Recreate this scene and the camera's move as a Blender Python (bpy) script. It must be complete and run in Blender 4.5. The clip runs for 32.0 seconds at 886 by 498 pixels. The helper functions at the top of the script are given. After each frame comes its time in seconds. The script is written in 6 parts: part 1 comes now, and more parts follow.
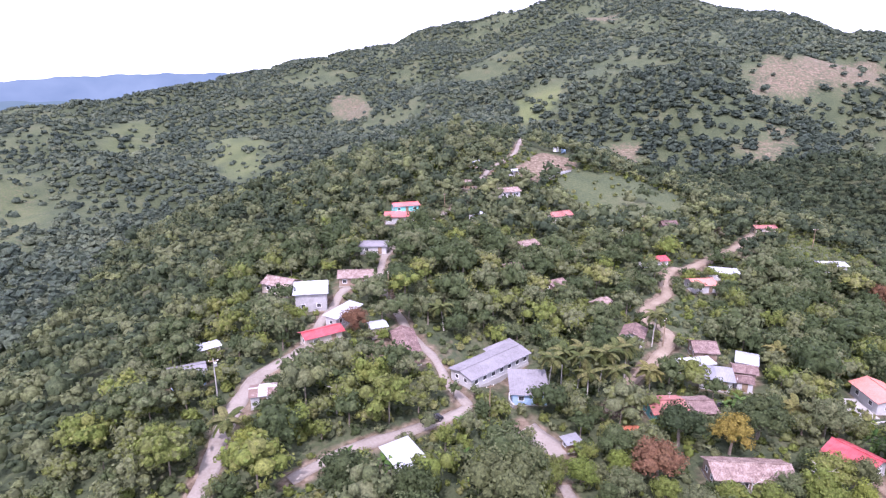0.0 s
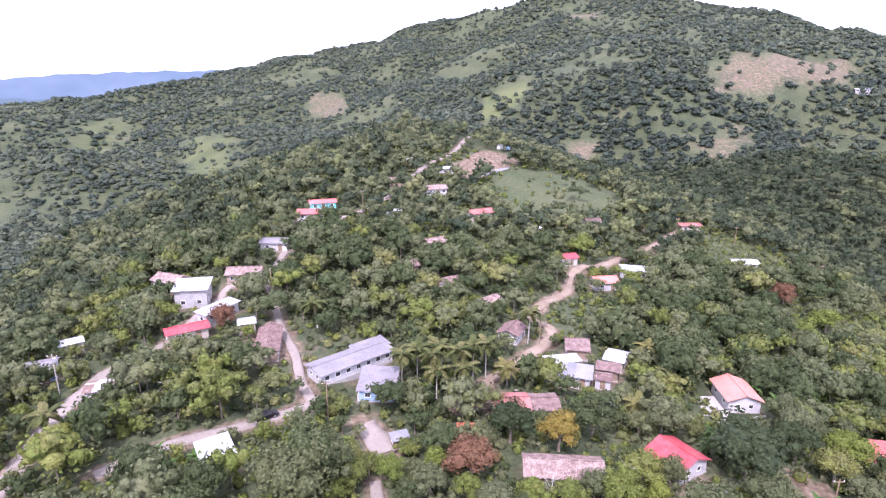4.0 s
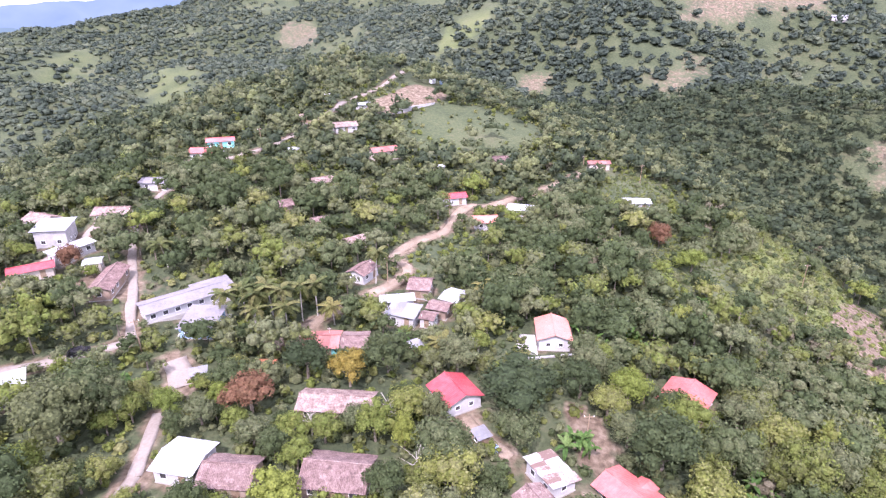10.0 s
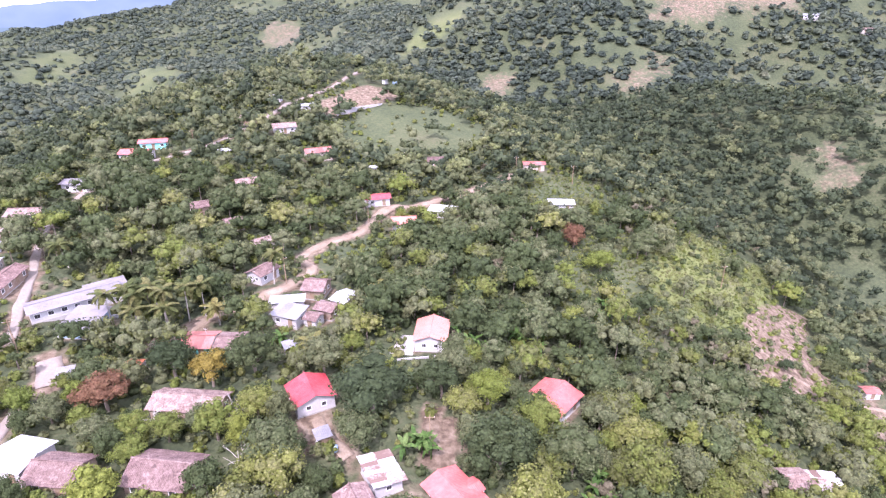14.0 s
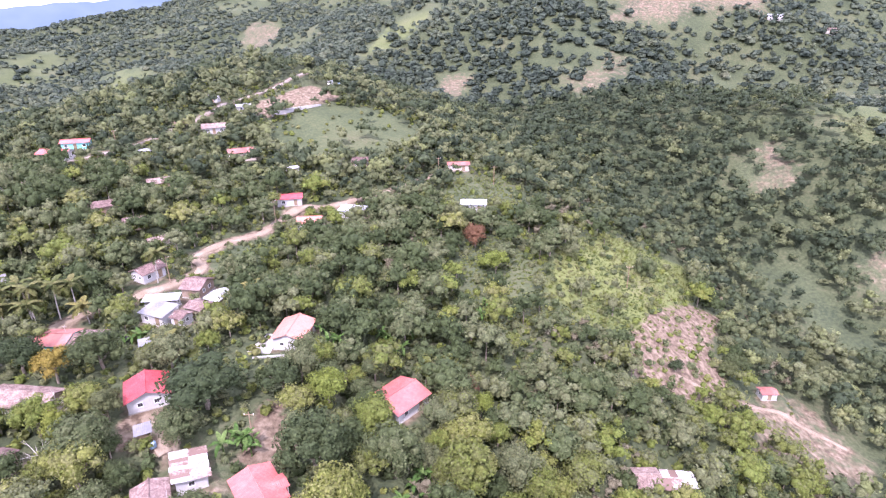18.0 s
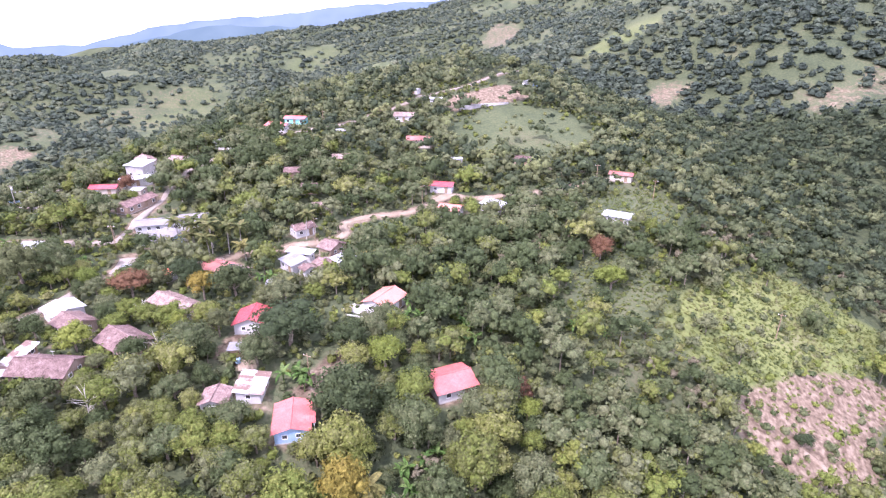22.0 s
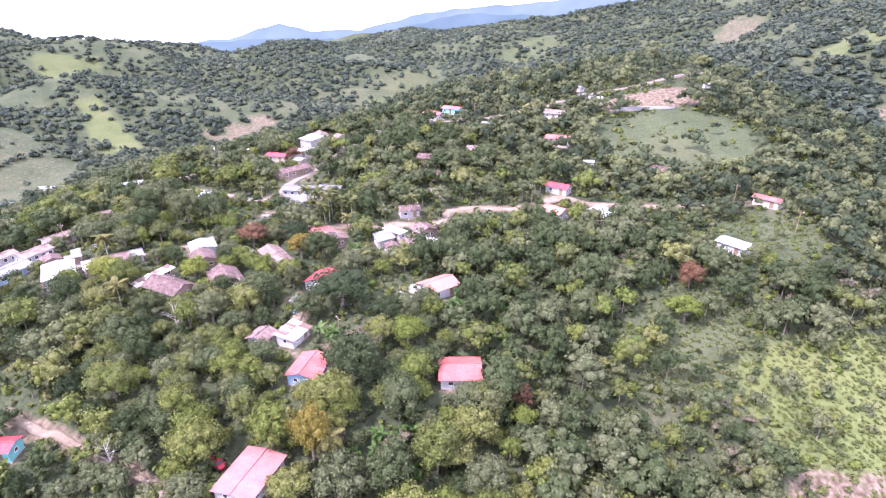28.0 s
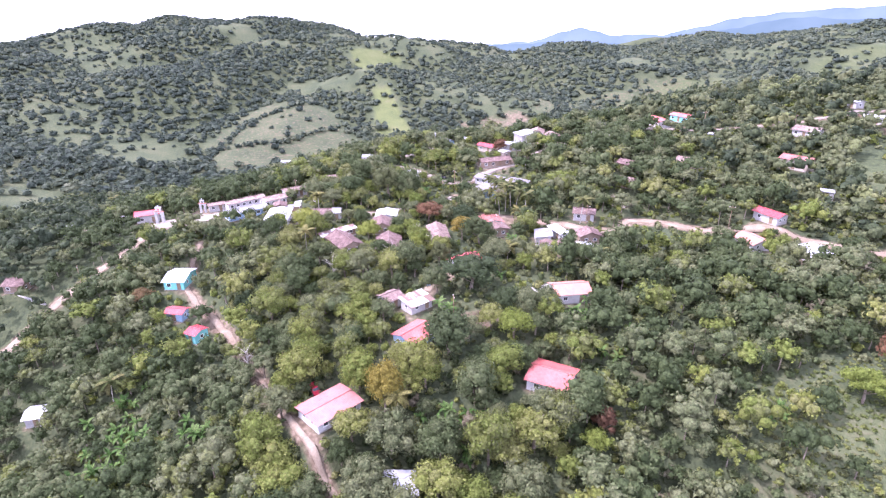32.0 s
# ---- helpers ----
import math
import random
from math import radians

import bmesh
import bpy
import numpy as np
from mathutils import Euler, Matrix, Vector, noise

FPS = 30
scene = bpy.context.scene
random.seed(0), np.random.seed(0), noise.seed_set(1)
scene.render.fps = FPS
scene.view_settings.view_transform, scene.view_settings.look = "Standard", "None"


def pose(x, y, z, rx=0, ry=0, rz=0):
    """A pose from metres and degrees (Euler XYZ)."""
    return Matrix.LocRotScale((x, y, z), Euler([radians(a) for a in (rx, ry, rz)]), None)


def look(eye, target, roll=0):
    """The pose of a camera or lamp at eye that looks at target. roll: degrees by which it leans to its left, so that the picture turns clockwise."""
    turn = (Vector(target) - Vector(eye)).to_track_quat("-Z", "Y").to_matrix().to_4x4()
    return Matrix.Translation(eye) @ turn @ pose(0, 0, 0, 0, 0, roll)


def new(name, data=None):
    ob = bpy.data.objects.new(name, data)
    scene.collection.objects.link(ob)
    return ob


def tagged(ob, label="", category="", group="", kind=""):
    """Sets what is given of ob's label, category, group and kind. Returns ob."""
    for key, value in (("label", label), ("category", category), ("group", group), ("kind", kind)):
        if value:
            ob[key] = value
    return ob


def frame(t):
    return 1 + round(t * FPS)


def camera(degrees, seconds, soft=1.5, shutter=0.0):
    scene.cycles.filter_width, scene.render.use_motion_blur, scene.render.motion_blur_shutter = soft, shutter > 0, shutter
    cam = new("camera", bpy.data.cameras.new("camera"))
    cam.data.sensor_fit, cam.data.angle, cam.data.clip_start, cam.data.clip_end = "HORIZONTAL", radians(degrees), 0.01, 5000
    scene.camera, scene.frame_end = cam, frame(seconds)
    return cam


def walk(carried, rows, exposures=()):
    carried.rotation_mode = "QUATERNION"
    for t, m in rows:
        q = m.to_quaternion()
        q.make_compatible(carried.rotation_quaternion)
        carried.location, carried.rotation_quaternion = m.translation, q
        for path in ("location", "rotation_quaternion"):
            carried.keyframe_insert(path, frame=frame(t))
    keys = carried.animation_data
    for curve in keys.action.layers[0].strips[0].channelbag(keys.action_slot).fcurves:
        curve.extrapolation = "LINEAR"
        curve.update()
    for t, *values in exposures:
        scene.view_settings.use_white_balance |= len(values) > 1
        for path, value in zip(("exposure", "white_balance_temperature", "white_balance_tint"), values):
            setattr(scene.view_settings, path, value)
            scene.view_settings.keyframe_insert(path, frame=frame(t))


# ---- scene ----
cam = camera(76.5, 32.0, soft=1.28)
PATH = [
    (0, (1.616, 2.391, 58.155), (1.68, 4.315, 57.61), -0.0),
    (0.5, (5.123, 2.418, 57.958), (5.188, 4.342, 57.415), 0.1),
    (1, (8.956, 2.43, 58.1), (9.02, 4.353, 57.556), 0.2),
    (1.5, (12.962, 2.101, 58.113), (13.023, 4.026, 57.572), 0.1),
    (2, (16.874, 1.87, 58.462), (16.934, 3.793, 57.918), 0.1),
    (2.5, (20.977, 1.519, 58.642), (21.035, 3.443, 58.098), 0.1),
    (4, (33.071, 1.187, 58.068), (33.123, 3.109, 57.515), 0.0),
    (4.5, (37.102, 1.077, 57.876), (37.151, 2.962, 57.209), 0.0),
    (5, (41.074, 1.408, 58.626), (41.117, 3.246, 57.839), -0.0),
    (5.5, (44.618, 1.185, 58.782), (44.66, 3.023, 57.994), -0.0),
    (6, (48.057, 1.013, 58.898), (48.099, 2.851, 58.109), -0.0),
    (6.5, (51.536, 0.835, 58.766), (51.574, 2.673, 57.977), 0.0),
    (7, (55.058, 0.408, 58.639), (55.092, 2.24, 57.839), -0.1),
    (7.5, (58.61, 0.261, 58.473), (58.633, 1.954, 57.409), -0.2),
    (8, (62.21, 0.843, 59.106), (62.221, 2.372, 57.818), -0.3),
    (8.5, (65.591, 0.738, 59.43), (65.598, 2.264, 58.138), -0.4),
    (9, (68.5, 1.0, 60.05), (68.506, 2.646, 58.914), -0.4),
    (9.5, (70.927, -0.039, 59.832), (70.945, 1.806, 59.059), -0.3),
    (10, (73.375, -0.306, 60.063), (73.392, 1.538, 59.289), -0.3),
    (10.5, (76.011, -0.479, 60.292), (76.026, 1.365, 59.517), -0.3),
    (11, (78.945, -0.588, 60.383), (78.959, 1.255, 59.607), -0.3),
    (11.5, (82.199, -0.795, 60.557), (82.211, 1.048, 59.781), -0.3),
    (12, (85.676, -0.939, 60.663), (85.686, 0.904, 59.886), -0.3),
    (12.5, (89.415, -1.099, 60.797), (89.421, 0.744, 60.02), -0.4),
    (13, (93.226, -1.368, 61.062), (93.23, 0.474, 60.283), -0.4),
    (13.5, (97.104, -1.442, 61.116), (97.104, 0.4, 60.337), -0.4),
    (14, (101.228, -1.44, 61.096), (101.223, 0.402, 60.317), -0.5),
    (14.5, (105.324, -1.5, 61.178), (105.313, 0.341, 60.398), -0.5),
    (16.5, (120.917, -1.91, 61.081), (120.9, -0.068, 60.302), -0.5),
    (17, (125.165, -2.027, 61.089), (125.145, -0.185, 60.311), -0.6),
    (17.5, (129.103, -2.033, 61.015), (129.082, -0.191, 60.237), -0.5),
    (18, (133.245, -2.147, 60.907), (133.22, -0.304, 60.13), -0.6),
    (18.5, (137.215, -2.409, 61.026), (137.189, -0.566, 60.248), -0.6),
    (19, (140.943, -2.503, 60.97), (140.917, -0.66, 60.193), -0.6),
    (19.5, (144.745, -2.826, 61.231), (144.718, -0.984, 60.453), -0.6),
    (20, (148.168, -2.925, 61.034), (148.042, -1.085, 60.26), -0.4),
    (20.5, (152.168, -2.706, 60.942), (151.878, -0.884, 60.171), -0.2),
    (21, (156.122, -2.282, 61.228), (155.645, -0.5, 60.456), 0.1),
    (21.5, (159.854, -0.956, 60.337), (159.157, 0.755, 59.571), 0.1),
    (22, (163.977, 0.345, 60.439), (163.19, 2.017, 59.673), 0.1),
    (22.5, (167.207, 1.428, 60.523), (166.354, 3.067, 59.756), 0.1),
    (23, (170.249, 2.659, 60.828), (169.365, 4.279, 60.058), 0.1),
    (23.5, (172.891, 3.751, 61.066), (171.996, 5.364, 60.295), 0.1),
    (24, (175.366, 4.743, 61.418), (174.449, 6.344, 60.644), 0.2),
    (24.5, (177.822, 5.634, 61.951), (176.896, 7.227, 61.172), 0.2),
    (26.5, (189.983, 12.371, 63.82), (188.808, 13.779, 63.022), 0.1),
    (27, (192.962, 14.622, 63.836), (191.647, 15.9, 63.038), 0.2),
    (27.5, (195.92, 17.146, 63.949), (194.559, 18.375, 63.149), 0.2),
    (28, (199.064, 19.766, 64.105), (197.683, 20.972, 63.304), 0.1),
    (28.5, (201.86, 22.802, 64.011), (200.465, 23.989, 63.21), -0.2),
    (29, (204.678, 25.401, 64.249), (203.237, 26.531, 63.445), -0.2),
    (29.5, (206.955, 28.676, 63.684), (205.441, 29.709, 62.883), -0.2),
    (30, (209.277, 31.63, 63.596), (207.654, 32.483, 62.797), -0.1),
    (30.5, (211.49, 36.411, 62.882), (209.763, 37.035, 62.088), -0.2),
    (31, (213.168, 40.135, 62.437), (211.423, 40.71, 61.647), -0.3),
    (31.5, (214.85, 43.27, 62.036), (213.093, 43.812, 61.248), -0.4),
    (32, (215.931, 46.728, 61.798), (214.137, 47.128, 61.011), -0.3),
]
walk(cam, [(t, look(eye, target, roll)) for t, eye, target, roll in PATH], exposures=[(0, 1.06, 5680, 41), (5, 1.26, 5780, 40), (8, 1.42, 6050, 37), (9.5, 1.46, 5840, 40), (19, 1.52, 5800, 42), (32, 1.62, 5680, 43)])

# ---------------------------------------------------------------- world, sun
SUN_FROM = Vector((-0.18, -0.66, 1.0)).normalized()
world = bpy.data.worlds.new("sky")
scene.world = world
world.use_nodes = True
wn = world.node_tree.nodes
sky = wn.new("ShaderNodeTexSky")
sky.sky_type = "NISHITA"
sky.sun_disc = False
sky.sun_elevation = math.asin(SUN_FROM.z)
sky.sun_rotation = math.atan2(SUN_FROM.x, SUN_FROM.y)
sky.air_density, sky.dust_density, sky.ozone_density = 1.0, 3.0, 1.0
# a bright veil of thin cloud over the whole sky
veil = wn.new("ShaderNodeTexNoise")
veil.inputs["Scale"].default_value, veil.inputs["Detail"].default_value = 1.6, 4
way = wn.new("ShaderNodeTexCoord")
thick = wn.new("ShaderNodeMapRange")
thick.inputs["From Min"].default_value, thick.inputs["From Max"].default_value = 0.2, 0.8
thick.inputs["To Min"].default_value, thick.inputs["To Max"].default_value = 0.72, 0.95
cloud = wn.new("ShaderNodeMix")
cloud.data_type = "RGBA"
cloud.inputs["B"].default_value = (10.0, 10.6, 11.4, 1)
links = world.node_tree.links
links.new(way.outputs["Generated"], veil.inputs["Vector"])
links.new(veil.outputs["Fac"], thick.inputs["Value"])
links.new(thick.outputs["Result"], cloud.inputs["Factor"])
links.new(sky.outputs["Color"], cloud.inputs["A"])
links.new(cloud.outputs["Result"], wn["Background"].inputs["Color"])
wn["Background"].inputs["Strength"].default_value = 0.15
sun = new("sun", bpy.data.lights.new("sun", "SUN"))
sun.data.energy, sun.data.angle, sun.data.color = 3.5, radians(1.0), (1.0, 0.95, 0.87)
sun.matrix_world = look(SUN_FROM * 300, (0, 0, 0))

# ---------------------------------------------------------------- materials


def material(name, tones, scale=1.0, fine=8.0, rough=0.85, metal=0.0, bump=0.3, island=False, per_object=0.0, spec=0.3, dist=0.05, lo=0.32, hi=0.68):
    """Tones mixed by noise at two scales in metres; island and per_object vary single pieces and single things."""
    m = bpy.data.materials.new(name)
    m.use_nodes = True
    n, l = m.node_tree.nodes, m.node_tree.links
    p = n["Principled BSDF"]
    p.inputs["Roughness"].default_value, p.inputs["Metallic"].default_value = rough, metal
    p.inputs["Specular IOR Level"].default_value = spec
    geo = n.new("ShaderNodeNewGeometry")
    a, b = n.new("ShaderNodeTexNoise"), n.new("ShaderNodeTexNoise")
    a.inputs["Scale"].default_value, b.inputs["Scale"].default_value = 1 / scale, fine / scale
    a.inputs["Detail"].default_value, b.inputs["Detail"].default_value = 4, 3
    for q in (a, b):
        l.new(geo.outputs["Position"], q.inputs["Vector"])
    mix = n.new("ShaderNodeMath")
    mix.operation = "MULTIPLY_ADD"
    mix.inputs[1].default_value = 0.45
    l.new(b.outputs["Fac"], mix.inputs[0])
    add = n.new("ShaderNodeMath")
    add.operation = "MULTIPLY"
    add.inputs[1].default_value = 0.55
    l.new(a.outputs["Fac"], add.inputs[0])
    l.new(add.outputs[0], mix.inputs[2])
    out = mix.outputs[0]
    if island or per_object:
        src = geo.outputs["Random Per Island"] if island else n.new("ShaderNodeObjectInfo").outputs["Random"]
        shift = n.new("ShaderNodeMath")
        shift.operation = "MULTIPLY_ADD"
        k = 0.35 if island else per_object
        shift.inputs[1].default_value = k
        l.new(src, shift.inputs[0])
        low = n.new("ShaderNodeMath")
        low.operation = "SUBTRACT"
        low.inputs[1].default_value = k / 2
        l.new(out, low.inputs[0])
        l.new(low.outputs[0], shift.inputs[2])
        out = shift.outputs[0]
    ramp = n.new("ShaderNodeValToRGB")
    ramp.color_ramp.elements.remove(ramp.color_ramp.elements[1])
    for i, c in enumerate(tones):
        at = lo + (hi - lo) * i / max(1, len(tones) - 1)
        e = ramp.color_ramp.elements[0] if i == 0 else ramp.color_ramp.elements.new(at)
        e.position, e.color = at, (*c, 1)
    l.new(out, ramp.inputs["Fac"])
    l.new(ramp.outputs["Color"], p.inputs["Base Color"])
    if bump:
        bp = n.new("ShaderNodeBump")
        bp.inputs["Strength"].default_value, bp.inputs["Distance"].default_value = bump, dist
        l.new(b.outputs["Fac"], bp.inputs["Height"])
        l.new(bp.outputs["Normal"], p.inputs["Normal"])
    return m


def foliage(name, tones, source="tint", thin=0.3, grain=2.4, relief=0.3):
    """Leaves: a tone per plant (from its tint, or Object Info's Random), a shift per leaf clump, and leaf-sized mottling and relief."""
    m = bpy.data.materials.new(name)
    m.use_nodes = True
    n, l = m.node_tree.nodes, m.node_tree.links
    p = n["Principled BSDF"]
    p.inputs["Roughness"].default_value, p.inputs["Specular IOR Level"].default_value = 0.65, 0.1
    if source == "tint":
        tint = n.new("ShaderNodeAttribute")
        tint.attribute_name = "tint"
        base = tint.outputs["Fac"]
    else:
        base = n.new("ShaderNodeObjectInfo").outputs["Random"]
    geo = n.new("ShaderNodeNewGeometry")
    k = n.new("ShaderNodeMath")
    k.operation = "MULTIPLY_ADD"
    k.inputs[1].default_value = 0.2
    l.new(geo.outputs["Random Per Island"], k.inputs[0])
    s = n.new("ShaderNodeMath")
    s.operation = "MULTIPLY_ADD"
    s.inputs[1].default_value, s.inputs[2].default_value = 0.9, -0.06
    l.new(base, s.inputs[0])
    l.new(s.outputs[0], k.inputs[2])
    ramp = n.new("ShaderNodeValToRGB")
    ramp.color_ramp.elements.remove(ramp.color_ramp.elements[1])
    for i, c in enumerate(tones):
        at = i / (len(tones) - 1)
        e = ramp.color_ramp.elements[0] if i == 0 else ramp.color_ramp.elements.new(at)
        e.position, e.color = at, (*c, 1)
    l.new(k.outputs[0], ramp.inputs["Fac"])
    tx = n.new("ShaderNodeTexNoise")
    tx.inputs["Scale"].default_value, tx.inputs["Detail"].default_value, tx.inputs["Roughness"].default_value = grain, 3, 0.65
    l.new(geo.outputs["Position"], tx.inputs["Vector"])
    deep = n.new("ShaderNodeMapRange")
    deep.inputs["From Min"].default_value, deep.inputs["From Max"].default_value = 0.33, 0.67
    deep.inputs["To Min"].default_value, deep.inputs["To Max"].default_value = 0.5, 1.3
    l.new(tx.outputs["Fac"], deep.inputs["Value"])
    tone = n.new("ShaderNodeVectorMath")
    tone.operation = "SCALE"
    l.new(ramp.outputs["Color"], tone.inputs[0])
    l.new(deep.outputs["Result"], tone.inputs["Scale"])
    l.new(tone.outputs["Vector"], p.inputs["Base Color"])
    bp = n.new("ShaderNodeBump")
    bp.inputs["Strength"].default_value, bp.inputs["Distance"].default_value = 0.6, relief
    l.new(tx.outputs["Fac"], bp.inputs["Height"])
    l.new(bp.outputs["Normal"], p.inputs["Normal"])
    tr = n.new("ShaderNodeBsdfTranslucent")
    l.new(tone.outputs["Vector"], tr.inputs["Color"])
    ms = n.new("ShaderNodeMixShader")
    ms.inputs["Fac"].default_value = thin
    l.new(p.outputs["BSDF"], ms.inputs[1])
    l.new(tr.outputs["BSDF"], ms.inputs[2])
    l.new(ms.outputs["Shader"], n["Material Output"].inputs["Surface"])
    return m


M = {
    "tile": material("clay_tile", [(0.075, 0.049, 0.044), (0.119, 0.077, 0.069), (0.154, 0.106, 0.093), (0.198, 0.148, 0.134)], 1.1, 4, 0.95, bump=0.6, per_object=0.12, lo=0.36, hi=0.64),
    "tile_pale": material("weathered_tile", [(0.097, 0.065, 0.056), (0.15, 0.104, 0.088), (0.198, 0.145, 0.125), (0.255, 0.207, 0.185)], 1.1, 4, 0.95, bump=0.6, per_object=0.12, lo=0.36, hi=0.64),
    "zinc": material("zinc_sheet", [(0.135, 0.132, 0.138), (0.178, 0.175, 0.182), (0.225, 0.22, 0.225)], 2.5, 7, 0.5, 0.25, bump=0.1, per_object=0.2),
    "zinc_white": material("bright_zinc", [(0.257, 0.264, 0.281), (0.296, 0.303, 0.318), (0.323, 0.326, 0.338)], 3, 7, 0.5, 0.1, bump=0.1, per_object=0.15),
    "rust": material("rusty_zinc", [(0.14, 0.09, 0.072), (0.24, 0.19, 0.17), (0.38, 0.37, 0.365), (0.44, 0.44, 0.45)], 1.6, 5, 0.65, 0.15, bump=0.2, per_object=0.6, lo=0.38, hi=0.7),
    "asbestos": material("fibre_cement", [(0.107, 0.099, 0.102), (0.148, 0.139, 0.145), (0.177, 0.167, 0.174)], 3, 6, 0.9, bump=0.2),
    "red": material("red_painted_sheet", [(0.237, 0.024, 0.029), (0.277, 0.042, 0.048), (0.308, 0.074, 0.078)], 4, 5, 0.45, 0.0, bump=0.08),
    "pink": material("faded_red_sheet", [(0.29, 0.062, 0.056), (0.34, 0.088, 0.078), (0.375, 0.13, 0.115)], 3.5, 6, 0.5, 0.0, bump=0.1),
    "pink_pale": material("bleached_red_sheet", [(0.245, 0.088, 0.082), (0.295, 0.122, 0.11), (0.33, 0.155, 0.142)], 2.5, 6, 0.6, bump=0.1),
    "salmon": material("salmon_sheet", [(0.329, 0.115, 0.084), (0.361, 0.142, 0.108), (0.383, 0.169, 0.133)], 3, 6, 0.55, bump=0.1),
    "brick_red": material("oxide_red_sheet", [(0.147, 0.058, 0.051), (0.22, 0.081, 0.064), (0.263, 0.116, 0.102)], 2, 6, 0.7, bump=0.2, per_object=0.3),
    "orange": material("orange_sheet", [(0.33, 0.1, 0.05), (0.38, 0.135, 0.07)], 2, 6, 0.6, bump=0.1),
    "white_wall": material("white_plaster", [(0.31, 0.3, 0.286), (0.373, 0.367, 0.36), (0.414, 0.408, 0.408)], 2.2, 7, 0.9, bump=0.2),
    "cream_wall": material("cream_plaster", [(0.3, 0.252, 0.203), (0.372, 0.324, 0.271), (0.42, 0.378, 0.326)], 2, 7, 0.9, bump=0.2),
    "adobe": material("adobe_wall", [(0.169, 0.117, 0.084), (0.236, 0.176, 0.132), (0.292, 0.239, 0.192)], 1.5, 7, 0.95, bump=0.4),
    "block": material("grey_block", [(0.225, 0.217, 0.21), (0.3, 0.292, 0.285), (0.375, 0.367, 0.352)], 1.2, 6, 0.95, bump=0.4),
    "blue_wall": material("blue_paint", [(0.178, 0.286, 0.419), (0.242, 0.354, 0.477), (0.319, 0.408, 0.506)], 2, 7, 0.8, bump=0.15),
    "turquoise": material("turquoise_paint", [(0.12, 0.42, 0.42), (0.2, 0.52, 0.5)], 2, 7, 0.8, bump=0.15),
    "concrete": material("concrete", [(0.216, 0.204, 0.186), (0.276, 0.264, 0.24), (0.336, 0.324, 0.3)], 2.5, 8, 0.9, bump=0.25),
    "pave": material("road_concrete", [(0.145, 0.12, 0.1), (0.19, 0.164, 0.137), (0.229, 0.199, 0.17)], 4, 9, 0.92, bump=0.3),
    "dirt": material("dirt_track", [(0.125, 0.092, 0.062), (0.18, 0.14, 0.1), (0.235, 0.193, 0.146)], 3, 9, 0.95, bump=0.5),
    "dark": material("dark_opening", [(0.02, 0.02, 0.022), (0.05, 0.05, 0.05)], 1, 5, 0.35, bump=0.0),
    "wood": material("weathered_wood", [(0.12, 0.08, 0.05), (0.2, 0.14, 0.09), (0.27, 0.21, 0.15)], 0.6, 8, 0.8, bump=0.3),
    "bark": material("bark", [(0.09, 0.07, 0.05), (0.17, 0.14, 0.11), (0.26, 0.23, 0.19)], 0.7, 7, 0.95, bump=0.6),
    "pale_bark": material("pale_bark", [(0.21, 0.189, 0.161), (0.294, 0.273, 0.238), (0.364, 0.343, 0.315)], 0.7, 7, 0.9, bump=0.4),
    "metal": material("galvanised", [(0.4, 0.41, 0.42), (0.55, 0.56, 0.57)], 0.8, 6, 0.4, 0.7, bump=0.1),
    "white_paint": material("white_enamel", [(0.629, 0.629, 0.62), (0.697, 0.697, 0.689)], 1, 6, 0.4, bump=0.05),
}
GREENS = [(0.043, 0.06, 0.024), (0.059, 0.08, 0.031), (0.086, 0.104, 0.046), (0.124, 0.135, 0.068), (0.11, 0.126, 0.033), (0.114, 0.148, 0.033), (0.151, 0.165, 0.042), (0.171, 0.174, 0.072)]
M["leaf"] = foliage("leaves", GREENS)
M["leaf_thing"] = foliage("tree_leaves", GREENS, "random")
# far leaves greyed and blued: distance haze put into their colour
M["leaf_far"] = foliage("hazed_forest_leaves", [(0.034, 0.048, 0.036), (0.056, 0.075, 0.052), (0.08, 0.1, 0.064), (0.106, 0.124, 0.074), (0.136, 0.146, 0.09)], thin=0.3, grain=1.0, relief=0.8)
# cooler than the village greens, with a trace of distance haze in the tones
M["leaf_outer"] = foliage("hillside_leaves", [(0.034, 0.048, 0.026), (0.057, 0.075, 0.036), (0.088, 0.103, 0.046), (0.116, 0.128, 0.062), (0.128, 0.15, 0.058), (0.155, 0.164, 0.07)], grain=1.8, relief=0.4)
M["leaf_deep"] = foliage("deep_green_leaves", [(0.03, 0.045, 0.02), (0.05, 0.068, 0.028), (0.078, 0.092, 0.036), (0.1, 0.112, 0.05)], "random")
M["leaf_gold"] = foliage("yellowing_leaves", [(0.11, 0.11, 0.026), (0.18, 0.15, 0.032), (0.23, 0.165, 0.04)], "random")
M["leaf_lime"] = foliage("lime_leaves", [(0.1, 0.135, 0.03), (0.15, 0.18, 0.036), (0.2, 0.215, 0.048)], "random")
M["leaf_rust"] = foliage("rust_red_leaves", [(0.09, 0.05, 0.03), (0.15, 0.08, 0.045), (0.16, 0.115, 0.055)], "random")
M["leaf_dry"] = foliage("dry_shrub_leaves", [(0.1, 0.088, 0.055), (0.14, 0.125, 0.08), (0.165, 0.155, 0.1)])
M["leaf_weed"] = foliage("weeds", [(0.07, 0.092, 0.03), (0.1, 0.124, 0.036), (0.128, 0.146, 0.044), (0.13, 0.128, 0.062)])
M["leaf_palm"] = foliage("palm_fronds", [(0.055, 0.072, 0.022), (0.095, 0.108, 0.036), (0.14, 0.132, 0.052)], "random")
